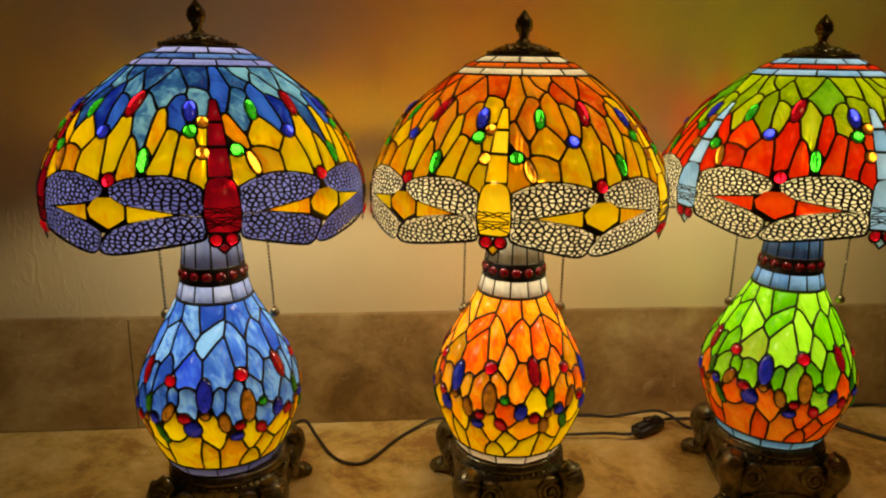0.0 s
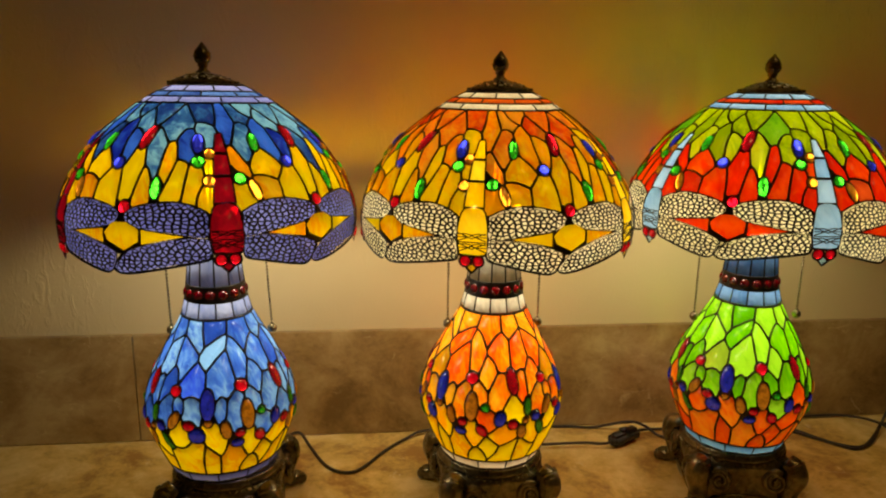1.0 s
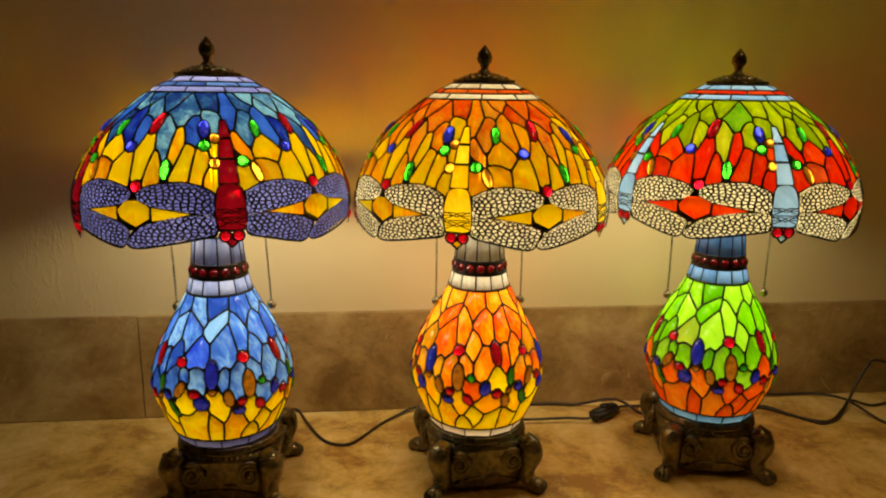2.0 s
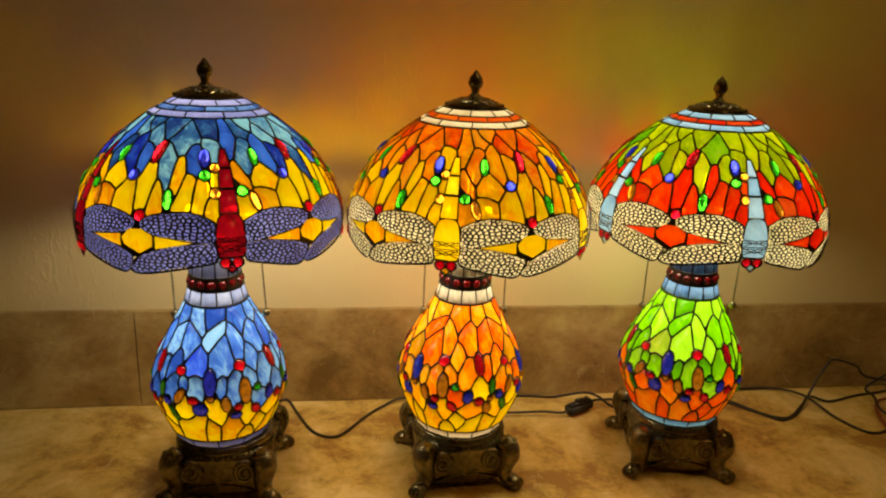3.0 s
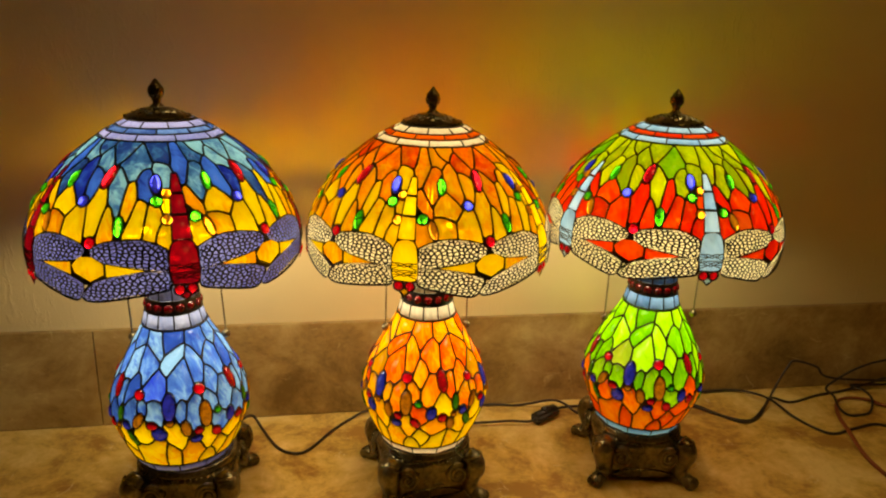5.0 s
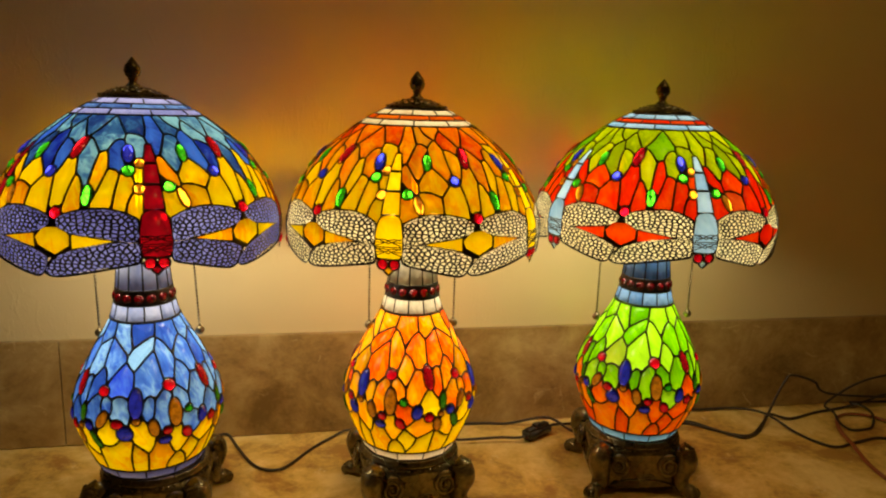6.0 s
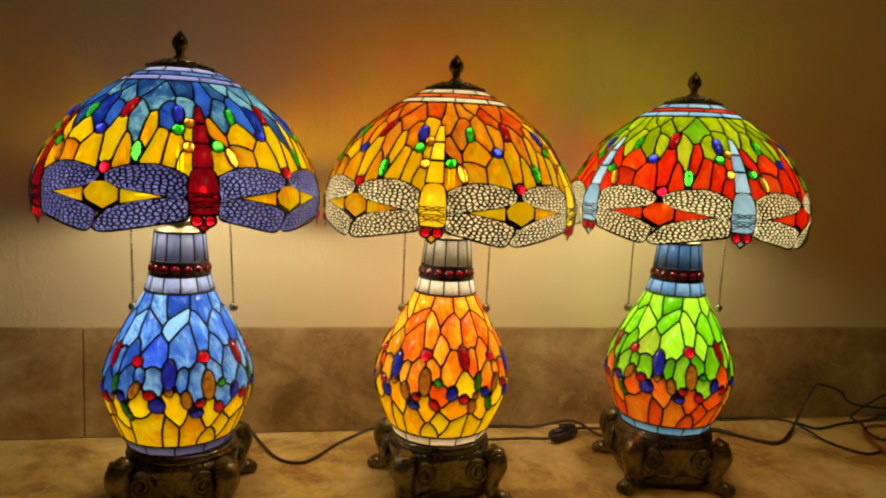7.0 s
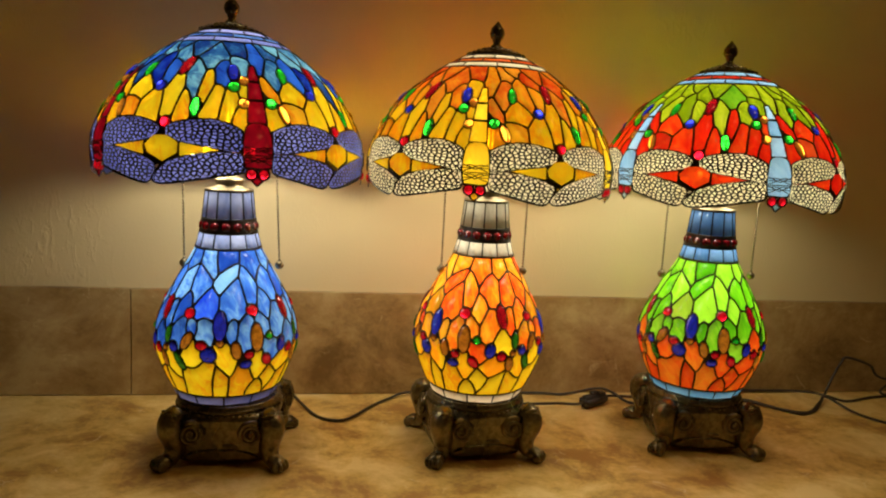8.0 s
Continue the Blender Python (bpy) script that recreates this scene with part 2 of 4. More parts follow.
GEMS = dict(g=gem_glass("green_gem", (0.015, 0.3375, 0.015)), r=gem_glass("red_gem", (0.5625, 0.003, 0.015)), a=gem_glass("amber_gem", (0.42, 0.15, 0.012)),
            b=gem_glass("blue_gem", (0.015, 0.0225, 0.4125)), d=gem_glass("dark_red_gem", (0.285, 0.003, 0.009)), e=gem_glass("dark_green_gem", (0.0225, 0.15, 0.0075)))


# ---- mesh helpers ----
def mesh_object(name, verts, faces, material, parent=None, label="", smooth=False, mats=None, slots=None):
    me = bpy.data.meshes.new(name)
    me.from_pydata([tuple(v) for v in verts], [], faces)
    for m in (mats or [material]):
        me.materials.append(m)
    if slots:
        me.polygons.foreach_set("material_index", slots)
    if smooth:
        me.polygons.foreach_set("use_smooth", [True] * len(me.polygons))
    me.update()
    ob = new(name, me)
    if parent:
        ob.parent = parent
    if label:
        tagged(ob, label=label)
    return ob


def part(name, bm, material, parent, label="", smooth=True):
    me = bpy.data.meshes.new(name)
    bmesh.ops.recalc_face_normals(bm, faces=bm.faces)
    bm.to_mesh(me)
    bm.free()
    me.materials.append(material)
    if smooth:
        me.polygons.foreach_set("use_smooth", [True] * len(me.polygons))
    ob = new(name, me)
    ob.parent = parent
    if label:
        tagged(ob, label=label)
    return ob


def lathe(prof, n=40, wave=None, bm=None):
    """A turned shape; wave(angle, r, z) may change the radius."""
    bm = bm or bmesh.new()
    rings = []
    for r, z in prof:
        ring = []
        for k in range(n):
            a = 2 * math.pi * k / n
            q = wave(a, r, z) if wave else r
            ring.append(bm.verts.new((q * math.sin(a), -q * math.cos(a), z)))
        rings.append(ring)
    for lo, hi in zip(rings, rings[1:]):
        for k in range(n):
            bm.faces.new((lo[k], lo[(k + 1) % n], hi[(k + 1) % n], hi[k]))
    bm.faces.new(rings[0][::-1])
    bm.faces.new(rings[-1])
    return bm


def tube(points, radius, n=8, bm=None, closed_ends=True):
    """A round rod along points; radius is a number or one for each point."""
    bm = bm or bmesh.new()
    pts = [Vector(p) for p in points]
    rad = radius if isinstance(radius, (list, tuple)) else [radius] * len(pts)
    side = None
    rings = []
    for i, p in enumerate(pts):
        d = (pts[min(i + 1, len(pts) - 1)] - pts[max(i - 1, 0)]).normalized()
        if side is None:
            side = d.orthogonal().normalized()
        side = (side - d * side.dot(d)).normalized()
        up = d.cross(side)
        rings.append([bm.verts.new(p + (side * math.cos(2 * math.pi * k / n) + up * math.sin(2 * math.pi * k / n)) * rad[i]) for k in range(n)])
    for a, b in zip(rings, rings[1:]):
        for k in range(n):
            bm.faces.new((a[k], a[(k + 1) % n], b[(k + 1) % n], b[k]))
    if closed_ends:
        bm.faces.new(rings[0][::-1])
        bm.faces.new(rings[-1])
    return bm


def spline(ctrl, steps=8):
    """Points on a smooth line through the control points."""
    c = [Vector(p) for p in ctrl]
    c = [2 * c[0] - c[1]] + c + [2 * c[-1] - c[-2]]
    out = []
    for i in range(1, len(c) - 2):
        for k in range(steps):
            t = k / steps
            a, b, d, e = c[i - 1], c[i], c[i + 1], c[i + 2]
            out.append(0.5 * ((2 * b) + (d - a) * t + (2 * a - 5 * b + 4 * d - e) * t * t + (3 * b - a - 3 * d + e) * t ** 3))
    out.append(c[-2])
    return out


def blob(bm, centre, size, turn=None, u=10, v=6):
    m = Matrix.Translation(centre) @ (turn or Matrix.Identity(4)) @ Matrix.Diagonal((*size, 1))
    bmesh.ops.create_uvsphere(bm, u_segments=u, v_segments=v, radius=1, matrix=m)


def block(name, x0, x1, y0, y1, z0, z1, material, parent=None, bevel=0.0, kind="", label=""):
    bm = bmesh.new()
    bmesh.ops.create_cube(bm, size=1)
    bm.transform(Matrix.Translation(((x0 + x1) / 2, (y0 + y1) / 2, (z0 + z1) / 2)) @ Matrix.Diagonal((x1 - x0, y1 - y0, z1 - z0, 1)))
    if bevel:
        bmesh.ops.bevel(bm, geom=bm.edges[:], offset=bevel, segments=2, affect="EDGES")
    me = bpy.data.meshes.new(name)
    bm.to_mesh(me)
    bm.free()
    me.materials.append(material)
    ob = new(name, me)
    if parent:
        ob.parent = parent
    return tagged(ob, label=label, kind=kind)


# ---- leaded glass on a turned surface ----
class Turned:
    """A surface of revolution, laid out flat true to angle: x is angle times R, y grows so that small shapes keep their form."""

    def __init__(self, prof, R):
        self.R = R
        fine = spline([(r, z, 0) for r, z in prof], 12)
        self.r = np.array([p[0] for p in fine])
        self.z = np.array([p[1] for p in fine])
        ds = np.hypot(np.diff(self.r), np.diff(self.z))
        self.y = np.concatenate([[0], np.cumsum(ds * R / ((self.r[1:] + self.r[:-1]) / 2))])
        tr, tz = np.gradient(self.r), np.gradient(self.z)
        ln = np.hypot(tr, tz)
        self.nr, self.nz = tz / ln, -tr / ln

    def flat(self, deg, mm):
        return (math.radians(deg) * self.R, float(np.interp(mm / 1000, self.z, self.y)))

    def scale(self, y):
        """Metres on the surface for one metre of the layout."""
        return np.interp(y, self.y, self.r) / self.R

    def at(self, x, y, lift=0.0):
        r, z = np.interp(y, self.y, self.r), np.interp(y, self.y, self.z)
        nr, nz = np.interp(y, self.y, self.nr), np.interp(y, self.y, self.nz)
        a = np.asarray(x) / self.R
        q = r + lift * nr
        return np.stack([q * np.sin(a), -q * np.cos(a), z + lift * nz], -1)


def hull(pts):
    p = sorted(set((round(a, 6), round(b, 6)) for a, b in pts))
    def half(seq):
        h = []
        for q in seq:
            while len(h) > 1 and (h[-1][0] - h[-2][0]) * (q[1] - h[-2][1]) - (h[-1][1] - h[-2][1]) * (q[0] - h[-2][0]) <= 0:
                h.pop()
            h.append(q)
        return h
    return half(p)[:-1] + half(p[::-1])[:-1]


def clip(poly, px, py, nx, ny):
    """The part of poly on the side that the normal points to."""
    out = []
    for (ax, ay), (bx, by) in zip(poly, poly[1:] + poly[:1]):
        da, db = (ax - px) * nx + (ay - py) * ny, (bx - px) * nx + (by - py) * ny
        if da >= 0:
            out.append((ax, ay))
        if (da >= 0) != (db >= 0):
            t = da / (da - db)
            out.append((ax + (bx - ax) * t, ay + (by - ay) * t))
    return out


def area(poly):
    return sum(a[0] * b[1] - b[0] * a[1] for a, b in zip(poly, poly[1:] + poly[:1])) / 2


def inside(poly, p):
    return all((b[0] - a[0]) * (p[1] - a[1]) - (b[1] - a[1]) * (p[0] - a[0]) >= 0 for a, b in zip(poly, poly[1:] + poly[:1]))


def ellipse(surf, deg, mm, w, h, tilt=0, n=16):
    """A cabochon's outline, with its half sizes in mm."""
    cx, cy = surf.flat(deg, mm)
    k = 1.12 / surf.scale(cy) / 1000
    t = math.radians(tilt)
    out = []
    for i in range(n):
        a = 2 * math.pi * i / n
        u, v = w * math.cos(a) * k, h * math.sin(a) * k
        out.append((cx + u * math.cos(t) - v * math.sin(t), cy + u * math.sin(t) + v * math.cos(t)))
    return out


def solid_distance(q, px, py):
    d = np.full(np.shape(px), -1.0)
    for (ax, ay), (bx, by) in zip(q, q[1:] + q[:1]):
        ln = math.hypot(bx - ax, by - ay)
        if ln > 1e-7:
            d = np.maximum(d, ((px - ax) * (by - ay) - (py - ay) * (bx - ax)) / ln)
    return d


def leaf_cells(surf, leaves, period, solid, y0, y1, lead):
    """Leaf outlines within their lead: each leaf claims what lies nearer to it, measured by its own width, length and lean."""
    P = math.radians(period) * surf.R
    flat = [surf.flat(a, z) for _, a, z, *_ in leaves]
    every = []
    for i, ((x, y), (_, _, _, w, h, lean)) in enumerate(zip(flat, leaves)):
        t, k = radians(lean), 1 / surf.scale(y) / 1000
        for n in (0, -1, 1):
            every.append((x + n * P, y, math.cos(t), math.sin(t), w * k, i if n == 0 else -1, h * k))
    walls = [[(x + n * P, y) for x, y in q] for q in solid for n in (-1, 0, 1)]
    turns, reach = 72, np.linspace(0.0004, 0.075, 190)
    cells = []
    for i, (x, y) in enumerate(flat):
        w = lead / surf.scale(y)
        a = np.linspace(0, 2 * math.pi, turns, endpoint=False)[:, None]
        px, py = x + np.cos(a) * reach, y + np.sin(a) * reach

        def gauge(e):
            dx, dy = px - e[0], py - e[1]
            u, v = (dx * e[2] + dy * e[3]) / e[4], (-dx * e[3] + dy * e[2]) / e[6]
            d = np.sqrt(u * u + v * v) + 1e-9
            gx, gy = (u * e[2] / e[4] - v * e[3] / e[6]) / d, (u * e[3] / e[4] + v * e[2] / e[6]) / d
            return d, gx, gy

        mine = next(e for e in every if e[5] == i)
        d0, gx0, gy0 = gauge(mine)
        free = (py > y0 + w) & (py < y1 - w)
        for e in every:
            if e is not mine and abs(e[0] - x) < 0.15 and abs(e[1] - y) < 0.18:
                d, gx, gy = gauge(e)
                free &= (d - d0) > w * np.hypot(gx - gx0, gy - gy0)
        for q in walls:
            if min(abs(p[0] - x) for p in q) < 0.09:
                free &= solid_distance(q, px, py) > w * 1.35
        if not free[:, 0].all():
            cells.append([])
            continue
        stop = np.where(free.all(1), reach.size - 1, np.argmin(free, 1) - 1)
        ring = [(x + math.cos(b) * reach[k], y + math.sin(b) * reach[k]) for b, k in zip(a[:, 0], stop)]
        cells.append(tidy(ring, 0.00035) if area(ring) > 2e-5 else [])
    return cells


def tidy(ring, tol):
    """Leaves out points that lie on the line between their neighbours."""
    ring = list(ring)
    for _ in range(3):
        out, k, n = [], 0, len(ring)
        while k < n:
            a, b, c = (out[-1] if out else ring[-1]), ring[k], ring[(k + 1) % n]
            ln = math.hypot(c[0] - a[0], c[1] - a[1]) + 1e-9
            off = abs((c[0] - a[0]) * (b[1] - a[1]) - (c[1] - a[1]) * (b[0] - a[0])) / ln
            out.append(b)
            k += 1
            if off < tol and len(out) > 1:
                out.pop()
                if k < n:
                    out.append(ring[k])
                    k += 1
        ring = out
    return ring


def true_distance(q, px, py):
    """Signed distance to any outline, negative inside."""
    best = np.full(px.shape, 1e9)
    odd = np.zeros(px.shape, bool)
    for (ax, ay), (bx, by) in zip(q, q[1:] + q[:1]):
        dx, dy = bx - ax, by - ay
        t = np.clip(((px - ax) * dx + (py - ay) * dy) / (dx * dx + dy * dy + 1e-14), 0, 1)
        best = np.minimum(best, np.hypot(px - ax - dx * t, py - ay - dy * t))
        if ay != by:
            cross = (ay > py) != (by > py)
            odd ^= cross & (px < (bx - ax) * (py - ay) / (by - ay) + ax)
    return np.where(odd, -best, best)


def lead_sheet(surf, shapes, period, x0, x1, y0, y1, step, keep):
    """The lead between the shapes: a net whose ridges are rounded, as verts and faces. keep(X, Y, D) says where there is any."""
    P = math.radians(period) * surf.R
    nx, ny = int(round((x1 - x0) / step)), int(round((y1 - y0) / step))
    xs, ys = np.linspace(x0, x1, nx + 1), np.linspace(y0, y1, ny + 1)
    X, Y = np.meshgrid(xs, ys)
    D = np.full(X.shape, 1.0)
    for s in shapes:
        for k in (-1, 0, 1):
            q = [(a + k * P, b) for a, b in s]
            ax, bx = min(p[0] for p in q) - 0.012, max(p[0] for p in q) + 0.012
            ay, by = min(p[1] for p in q) - 0.012, max(p[1] for p in q) + 0.012
            i0, i1 = np.searchsorted(xs, ax), np.searchsorted(xs, bx)
            j0, j1 = np.searchsorted(ys, ay), np.searchsorted(ys, by)
            if i1 <= i0 or j1 <= j0:
                continue
            gx, gy = X[j0:j1, i0:i1], Y[j0:j1, i0:i1]
            d = true_distance(q, gx, gy)
            D[j0:j1, i0:i1] = np.minimum(D[j0:j1, i0:i1], d)
    F = keep(X, Y, D)
    verts, faces, made = [], [], {}

    def corner(i, j):
        key = (i, j)
        if key not in made:
            made[key] = len(verts)
            verts.append((X[j, i], Y[j, i], D[j, i]))
        return made[key]

    def cut(i, j, k, l):
        key = (i, j, k, l) if (i, j) < (k, l) else (k, l, i, j)
        if key not in made:
            i, j, k, l = key
            t = F[j, i] / (F[j, i] - F[l, k])
            made[key] = len(verts)
            verts.append(tuple(m[j, i] + (m[l, k] - m[j, i]) * t for m in (X, Y, D)))
        return made[key]

    pos = F > 0
    some = pos[:-1, :-1] | pos[1:, :-1] | pos[:-1, 1:] | pos[1:, 1:]
    for j, i in zip(*np.nonzero(some)):
        ring = [(i, j), (i + 1, j), (i + 1, j + 1), (i, j + 1)]
        f = []
        for a, b in zip(ring, ring[1:] + ring[:1]):
            pa, pb = pos[a[1], a[0]], pos[b[1], b[0]]
            if pa:
                f.append(corner(*a))
            if pa != pb:
                f.append(cut(*a, *b))
        if len(f) > 2:
            faces.append(f)
    V = np.array(verts)
    sc = surf.scale(V[:, 1])
    ridge = np.clip(V[:, 2] * sc / 0.0016, 0, 1)
    return V, surf.at(V[:, 0], V[:, 1], 0.0002 + 0.0014 * np.sqrt(ridge * (2 - ridge))), faces


def pane(surf, poly, thick=0.0026, lift=0.0004):
    """A piece of glass: its face lies a little in the lead, its sides and back behind."""
    if area(poly) < 0:
        poly = poly[::-1]
    n = len(poly)
    c = (sum(p[0] for p in poly) / n, sum(p[1] for p in poly) / n)
    front = [surf.at(x, y, lift) for x, y in poly] + [surf.at(*c, lift + 0.0006)]
    back = [surf.at(x, y, lift - thick) for x, y in poly]
    faces = [(k, (k + 1) % n, n) for k in range(n)]
    slots = [0] * n
    faces += [((k + 1) % n, k, n + 1 + k, n + 1 + (k + 1) % n) for k in range(n)]
    faces.append(tuple(n + 1 + k for k in range(n))[::-1])
    slots += [1] * (n + 1)
    return front + back, faces, slots


def cabochon(surf, poly, high):
    n = len(poly)
    if area(poly) < 0:
        poly = poly[::-1]
    c = (sum(p[0] for p in poly) / n, sum(p[1] for p in poly) / n)
    verts, faces = [], []
    rows = [(1.0, -0.0015), (1.0, 0.0006), (0.9, high * 0.5), (0.68, high * 0.82), (0.36, high * 0.97)]
    for k, h in rows:
        verts += [surf.at(c[0] + (x - c[0]) * k, c[1] + (y - c[1]) * k, h) for x, y in poly]
    verts.append(surf.at(*c, high))
    for r in range(len(rows) - 1):
        for i in range(n):
            j = (i + 1) % n
            faces.append((r * n + i, r * n + j, (r + 1) * n + j, (r + 1) * n + i))
    o = (len(rows) - 1) * n
    faces += [(o + i, o + (i + 1) % n, len(verts) - 1) for i in range(n)]
    return verts, faces


def net(surf, outline, dx, dy, line, seed, stagger=True, lift=0.0011):
    """Etched brass filigree: thin ribbons round small cells that fill the outline."""
    rng = random.Random(seed)
    ax, bx = min(p[0] for p in outline), max(p[0] for p in outline)
    ay, by = min(p[1] for p in outline), max(p[1] for p in outline)
    pts, row = [], 0
    y = ay - dy
    while y < by + dy:
        x = ax - dx + (dx / 2 if row % 2 and stagger else 0) + rng.uniform(0, dx)
        while x < bx + dx:
            wide = dx * (0.75 + 0.5 * rng.random())
            pts.append((x + rng.uniform(-0.2, 0.2) * dx, y + rng.uniform(-0.26, 0.26) * dy))
            x += wide
        y += dy
        row += 1
    verts, faces = [], []
    for p in pts:
        if not inside(outline, p):
            continue
        poly = list(outline)
        for q in pts:
            if q != p and abs(q[0] - p[0]) < 3 * dx and abs(q[1] - p[1]) < 3 * dy:
                poly = clip(poly, (p[0] + q[0]) / 2, (p[1] + q[1]) / 2, p[0] - q[0], p[1] - q[1])
                if len(poly) < 3:
                    break
        if len(poly) < 3:
            continue
        n = len(poly)
        c = (sum(v[0] for v in poly) / n, sum(v[1] for v in poly) / n)
        base = len(verts)
        inner = []
        for v in poly:
            d = math.hypot(v[0] - c[0], v[1] - c[1])
            k = max(0.25, 1 - line * 1.25 / max(d, 1e-6))
            inner.append((c[0] + (v[0] - c[0]) * k, c[1] + (v[1] - c[1]) * k))
        verts += [surf.at(a, b, lift + 0.0004) for a, b in poly] + [surf.at(a, b, lift) for a, b in inner]
        faces += [(base + k, base + (k + 1) % n, base + n + (k + 1) % n, base + n + k) for k in range(n)]
    return verts, faces


# ---- the room ----
def room():
    tagged(block("wall_back", -2.6, 2.6, 0.010, 0.16, -0.9, 2.6, WALL), kind="structure", label="beige painted plaster wall with trowel marks")
    tagged(block("wall_left", -2.75, -2.6, -3.4, 0.16, -0.9, 2.6, ROOM), kind="structure", label="plain painted side wall")
    tagged(block("wall_right", 2.6, 2.75, -3.4, 0.16, -0.9, 2.6, ROOM), kind="structure", label="plain painted side wall")
    tagged(block("wall_front", -2.75, 2.75, -3.55, -3.4, -0.9, 2.6, ROOM), kind="structure", label="plain painted wall behind the viewer")
    tagged(block("ceiling", -2.75, 2.75, -3.55, 0.16, 2.6, 2.7, ROOM), kind="structure", label="plain painted ceiling")
    tagged(block("floor", -2.75, 2.75, -3.55, 0.16, -1.0, -0.9, ROOM), kind="structure", label="plain brown floor")


def stonework():
    splash = tagged(block("backsplash", -2.6, 2.6, 0.004, 0.010, 0.0, 0.1985, GROUT), kind="structure", label="low upstand of brown marble tiles on the wall")
    for k in range(-3, 4):
        x0 = -0.633 + 0.6 * k
        block("tile", x0 + 0.0008, x0 + 0.5992, -0.002, 0.0095, 0.0012, 0.2, SPLASH, splash, 0.0012)
    top = tagged(block("counter", -2.6, 2.6, -0.68, 0.010, -0.045, -0.004, GROUT), kind="structure", label="counter base under the stone slabs")
    for k in range(-1, 2):
        x0 = -1.2 + 2.4 * k
        block("slab", max(x0 + 0.0006, -2.6), min(x0 + 2.3994, 2.6), -0.70, 0.0095, -0.03, 0.0, COUNTER, top, 0.0012)
    tagged(block("cabinet_front", -2.6, 2.6, -0.64, -0.60, -0.9, -0.046, ROOM), kind="structure", label="plain cabinet front under the counter")


def ceiling_light():
    n = Nodes("lamp_glow")
    glow = n.end(n.add("Emission", Color=(1.0, 0.64, 0.24, 1), Strength=6.2).outputs[0])
    thing = tagged(new("ceiling_light"), label="round opal ceiling light glowing warm", category="ceiling light")
    thing.location = (0.9, -1.1, 2.6)
    part("rim", lathe([(0.29, -0.03), (0.305, -0.028), (0.305, 0.0), (0.29, 0.0)], 40), BRASS, thing)
    part("diffuser", lathe([(0.02, -0.085), (0.12, -0.076), (0.22, -0.055), (0.288, -0.029)], 40), glow, thing)


# ---- the shade's pattern: one fifth of it, angle in degrees from the insect's body and height in mm ----
SHADE = Turned([(0.183, 0.400), (0.187, 0.420), (0.1895, 0.443), (0.1895, 0.462), (0.186, 0.480), (0.1725, 0.511), (0.142, 0.555), (0.105, 0.587), (0.074, 0.609), (0.042, 0.6255)], 0.19)
# each leaf: glass colour, angle, height, half width, half length in mm, lean in degrees
SHADE_LEAVES = [
    ("M", -35.2, 526, 10.2, 29.8, -1), ("M", -30.0, 511, 7.6, 23.6, -5), ("M", -21.5, 539, 7.4, 22.5, -8), ("M", -16.6, 518, 8.4, 25.5, -12), ("M", -11.0, 515, 9.0, 23.8, -4),
    ("M", -4.4, 533, 6.0, 9.5, -5), ("M", -6.2, 499, 10.1, 12.9, -4), ("D", 7.5, 537, 6.0, 15.8, 22), ("M", 6.9, 500, 8.3, 13.4, 7), ("M", 18.4, 532, 15.5, 15.5, 25),
    ("N", 17.0, 509, 11.6, 16.6, 17), ("M", 27.7, 507, 13.5, 21.1, 0)]
CROWN_LEAVES = [
    ("U", -27.4, 549, 9.3, 28.8, 6), ("V", -14.6, 557, 8.3, 23.3, 6), ("C", -5.2, 567, 8.9, 20.7, 16), ("L", -20.9, 580, 13.2, 22.5, -2), ("U", -32.9, 594, 12.4, 16.0, -6),
    ("U", 29.8, 583, 8.8, 16.7, 12), ("V", 30.2, 558, 7.5, 21.2, 8), ("V", 22.7, 564, 8.6, 30.0, 10), ("U", 18.6, 595, 11.4, 14.4, -16), ("U", -8.9, 591, 9.2, 19.0, 23),
    ("V", 4.6, 582, 8.2, 23.8, -6), ("U", 11.5, 561, 8.6, 29.2, -9), ("U", 13.8, 590, 10.5, 17.0, 20)]
SHADE_GEMS = [(36.8, 489.5, 6.0, 6.4, 0, "r"), (-24.4, 510, 5.2, 12.2, 2, "g"), (-5.0, 517, 5.7, 6.2, 0, "a"), (-9.2, 537.5, 6.0, 6.4, 0, "g"), (-4.6, 546, 5.2, 5.8, 0, "a"),
              (-9.5, 557.5, 5.7, 12.2, 2, "b"), (6.5, 519, 6.0, 6.5, 0, "g"), (11.4, 506.5, 4.8, 12.0, 16, "a"), (15.9, 558, 4.7, 12.0, -2, "g"), (28.8, 535, 6.2, 6.6, 0, "b"), (-34.0, 564, 5.8, 16.5, -8, "d")]
UPPER_WING = [(6.0, 483), (11, 490.5), (18, 494.5), (26, 492.5), (32.4, 487), (34.9, 480), (31.5, 469.5), (20, 462.5), (12, 459), (6.2, 457.5)]
LOWER_WING = [(6.0, 455.5), (14, 456), (22, 451.5), (28.6, 446), (33.2, 439), (33.6, 434), (32.0, 422), (29.4, 415.5), (25, 417), (18, 422.5), (12, 428.5), (6.0, 433.5)]
LONG_WING = [(6.0, 455.5), (14.5, 455.5), (22.6, 451.5), (29, 446), (34.2, 439), (37.2, 430), (39.4, 420), (37.0, 415.6), (31, 417), (24.5, 422), (18, 428), (12, 432), (5.8, 433)]
THORAX = [(-4.4, 439), (4.4, 439), (5.2, 455), (5.0, 474), (3.2, 491), (-3.2, 491), (-5.0, 474), (-5.2, 455)]
TAIL = [(494, 520.5, 3.5, 3.1), (523.5, 544.5, 3.0, 2.6), (547.5, 567, 2.5, 1.2)]
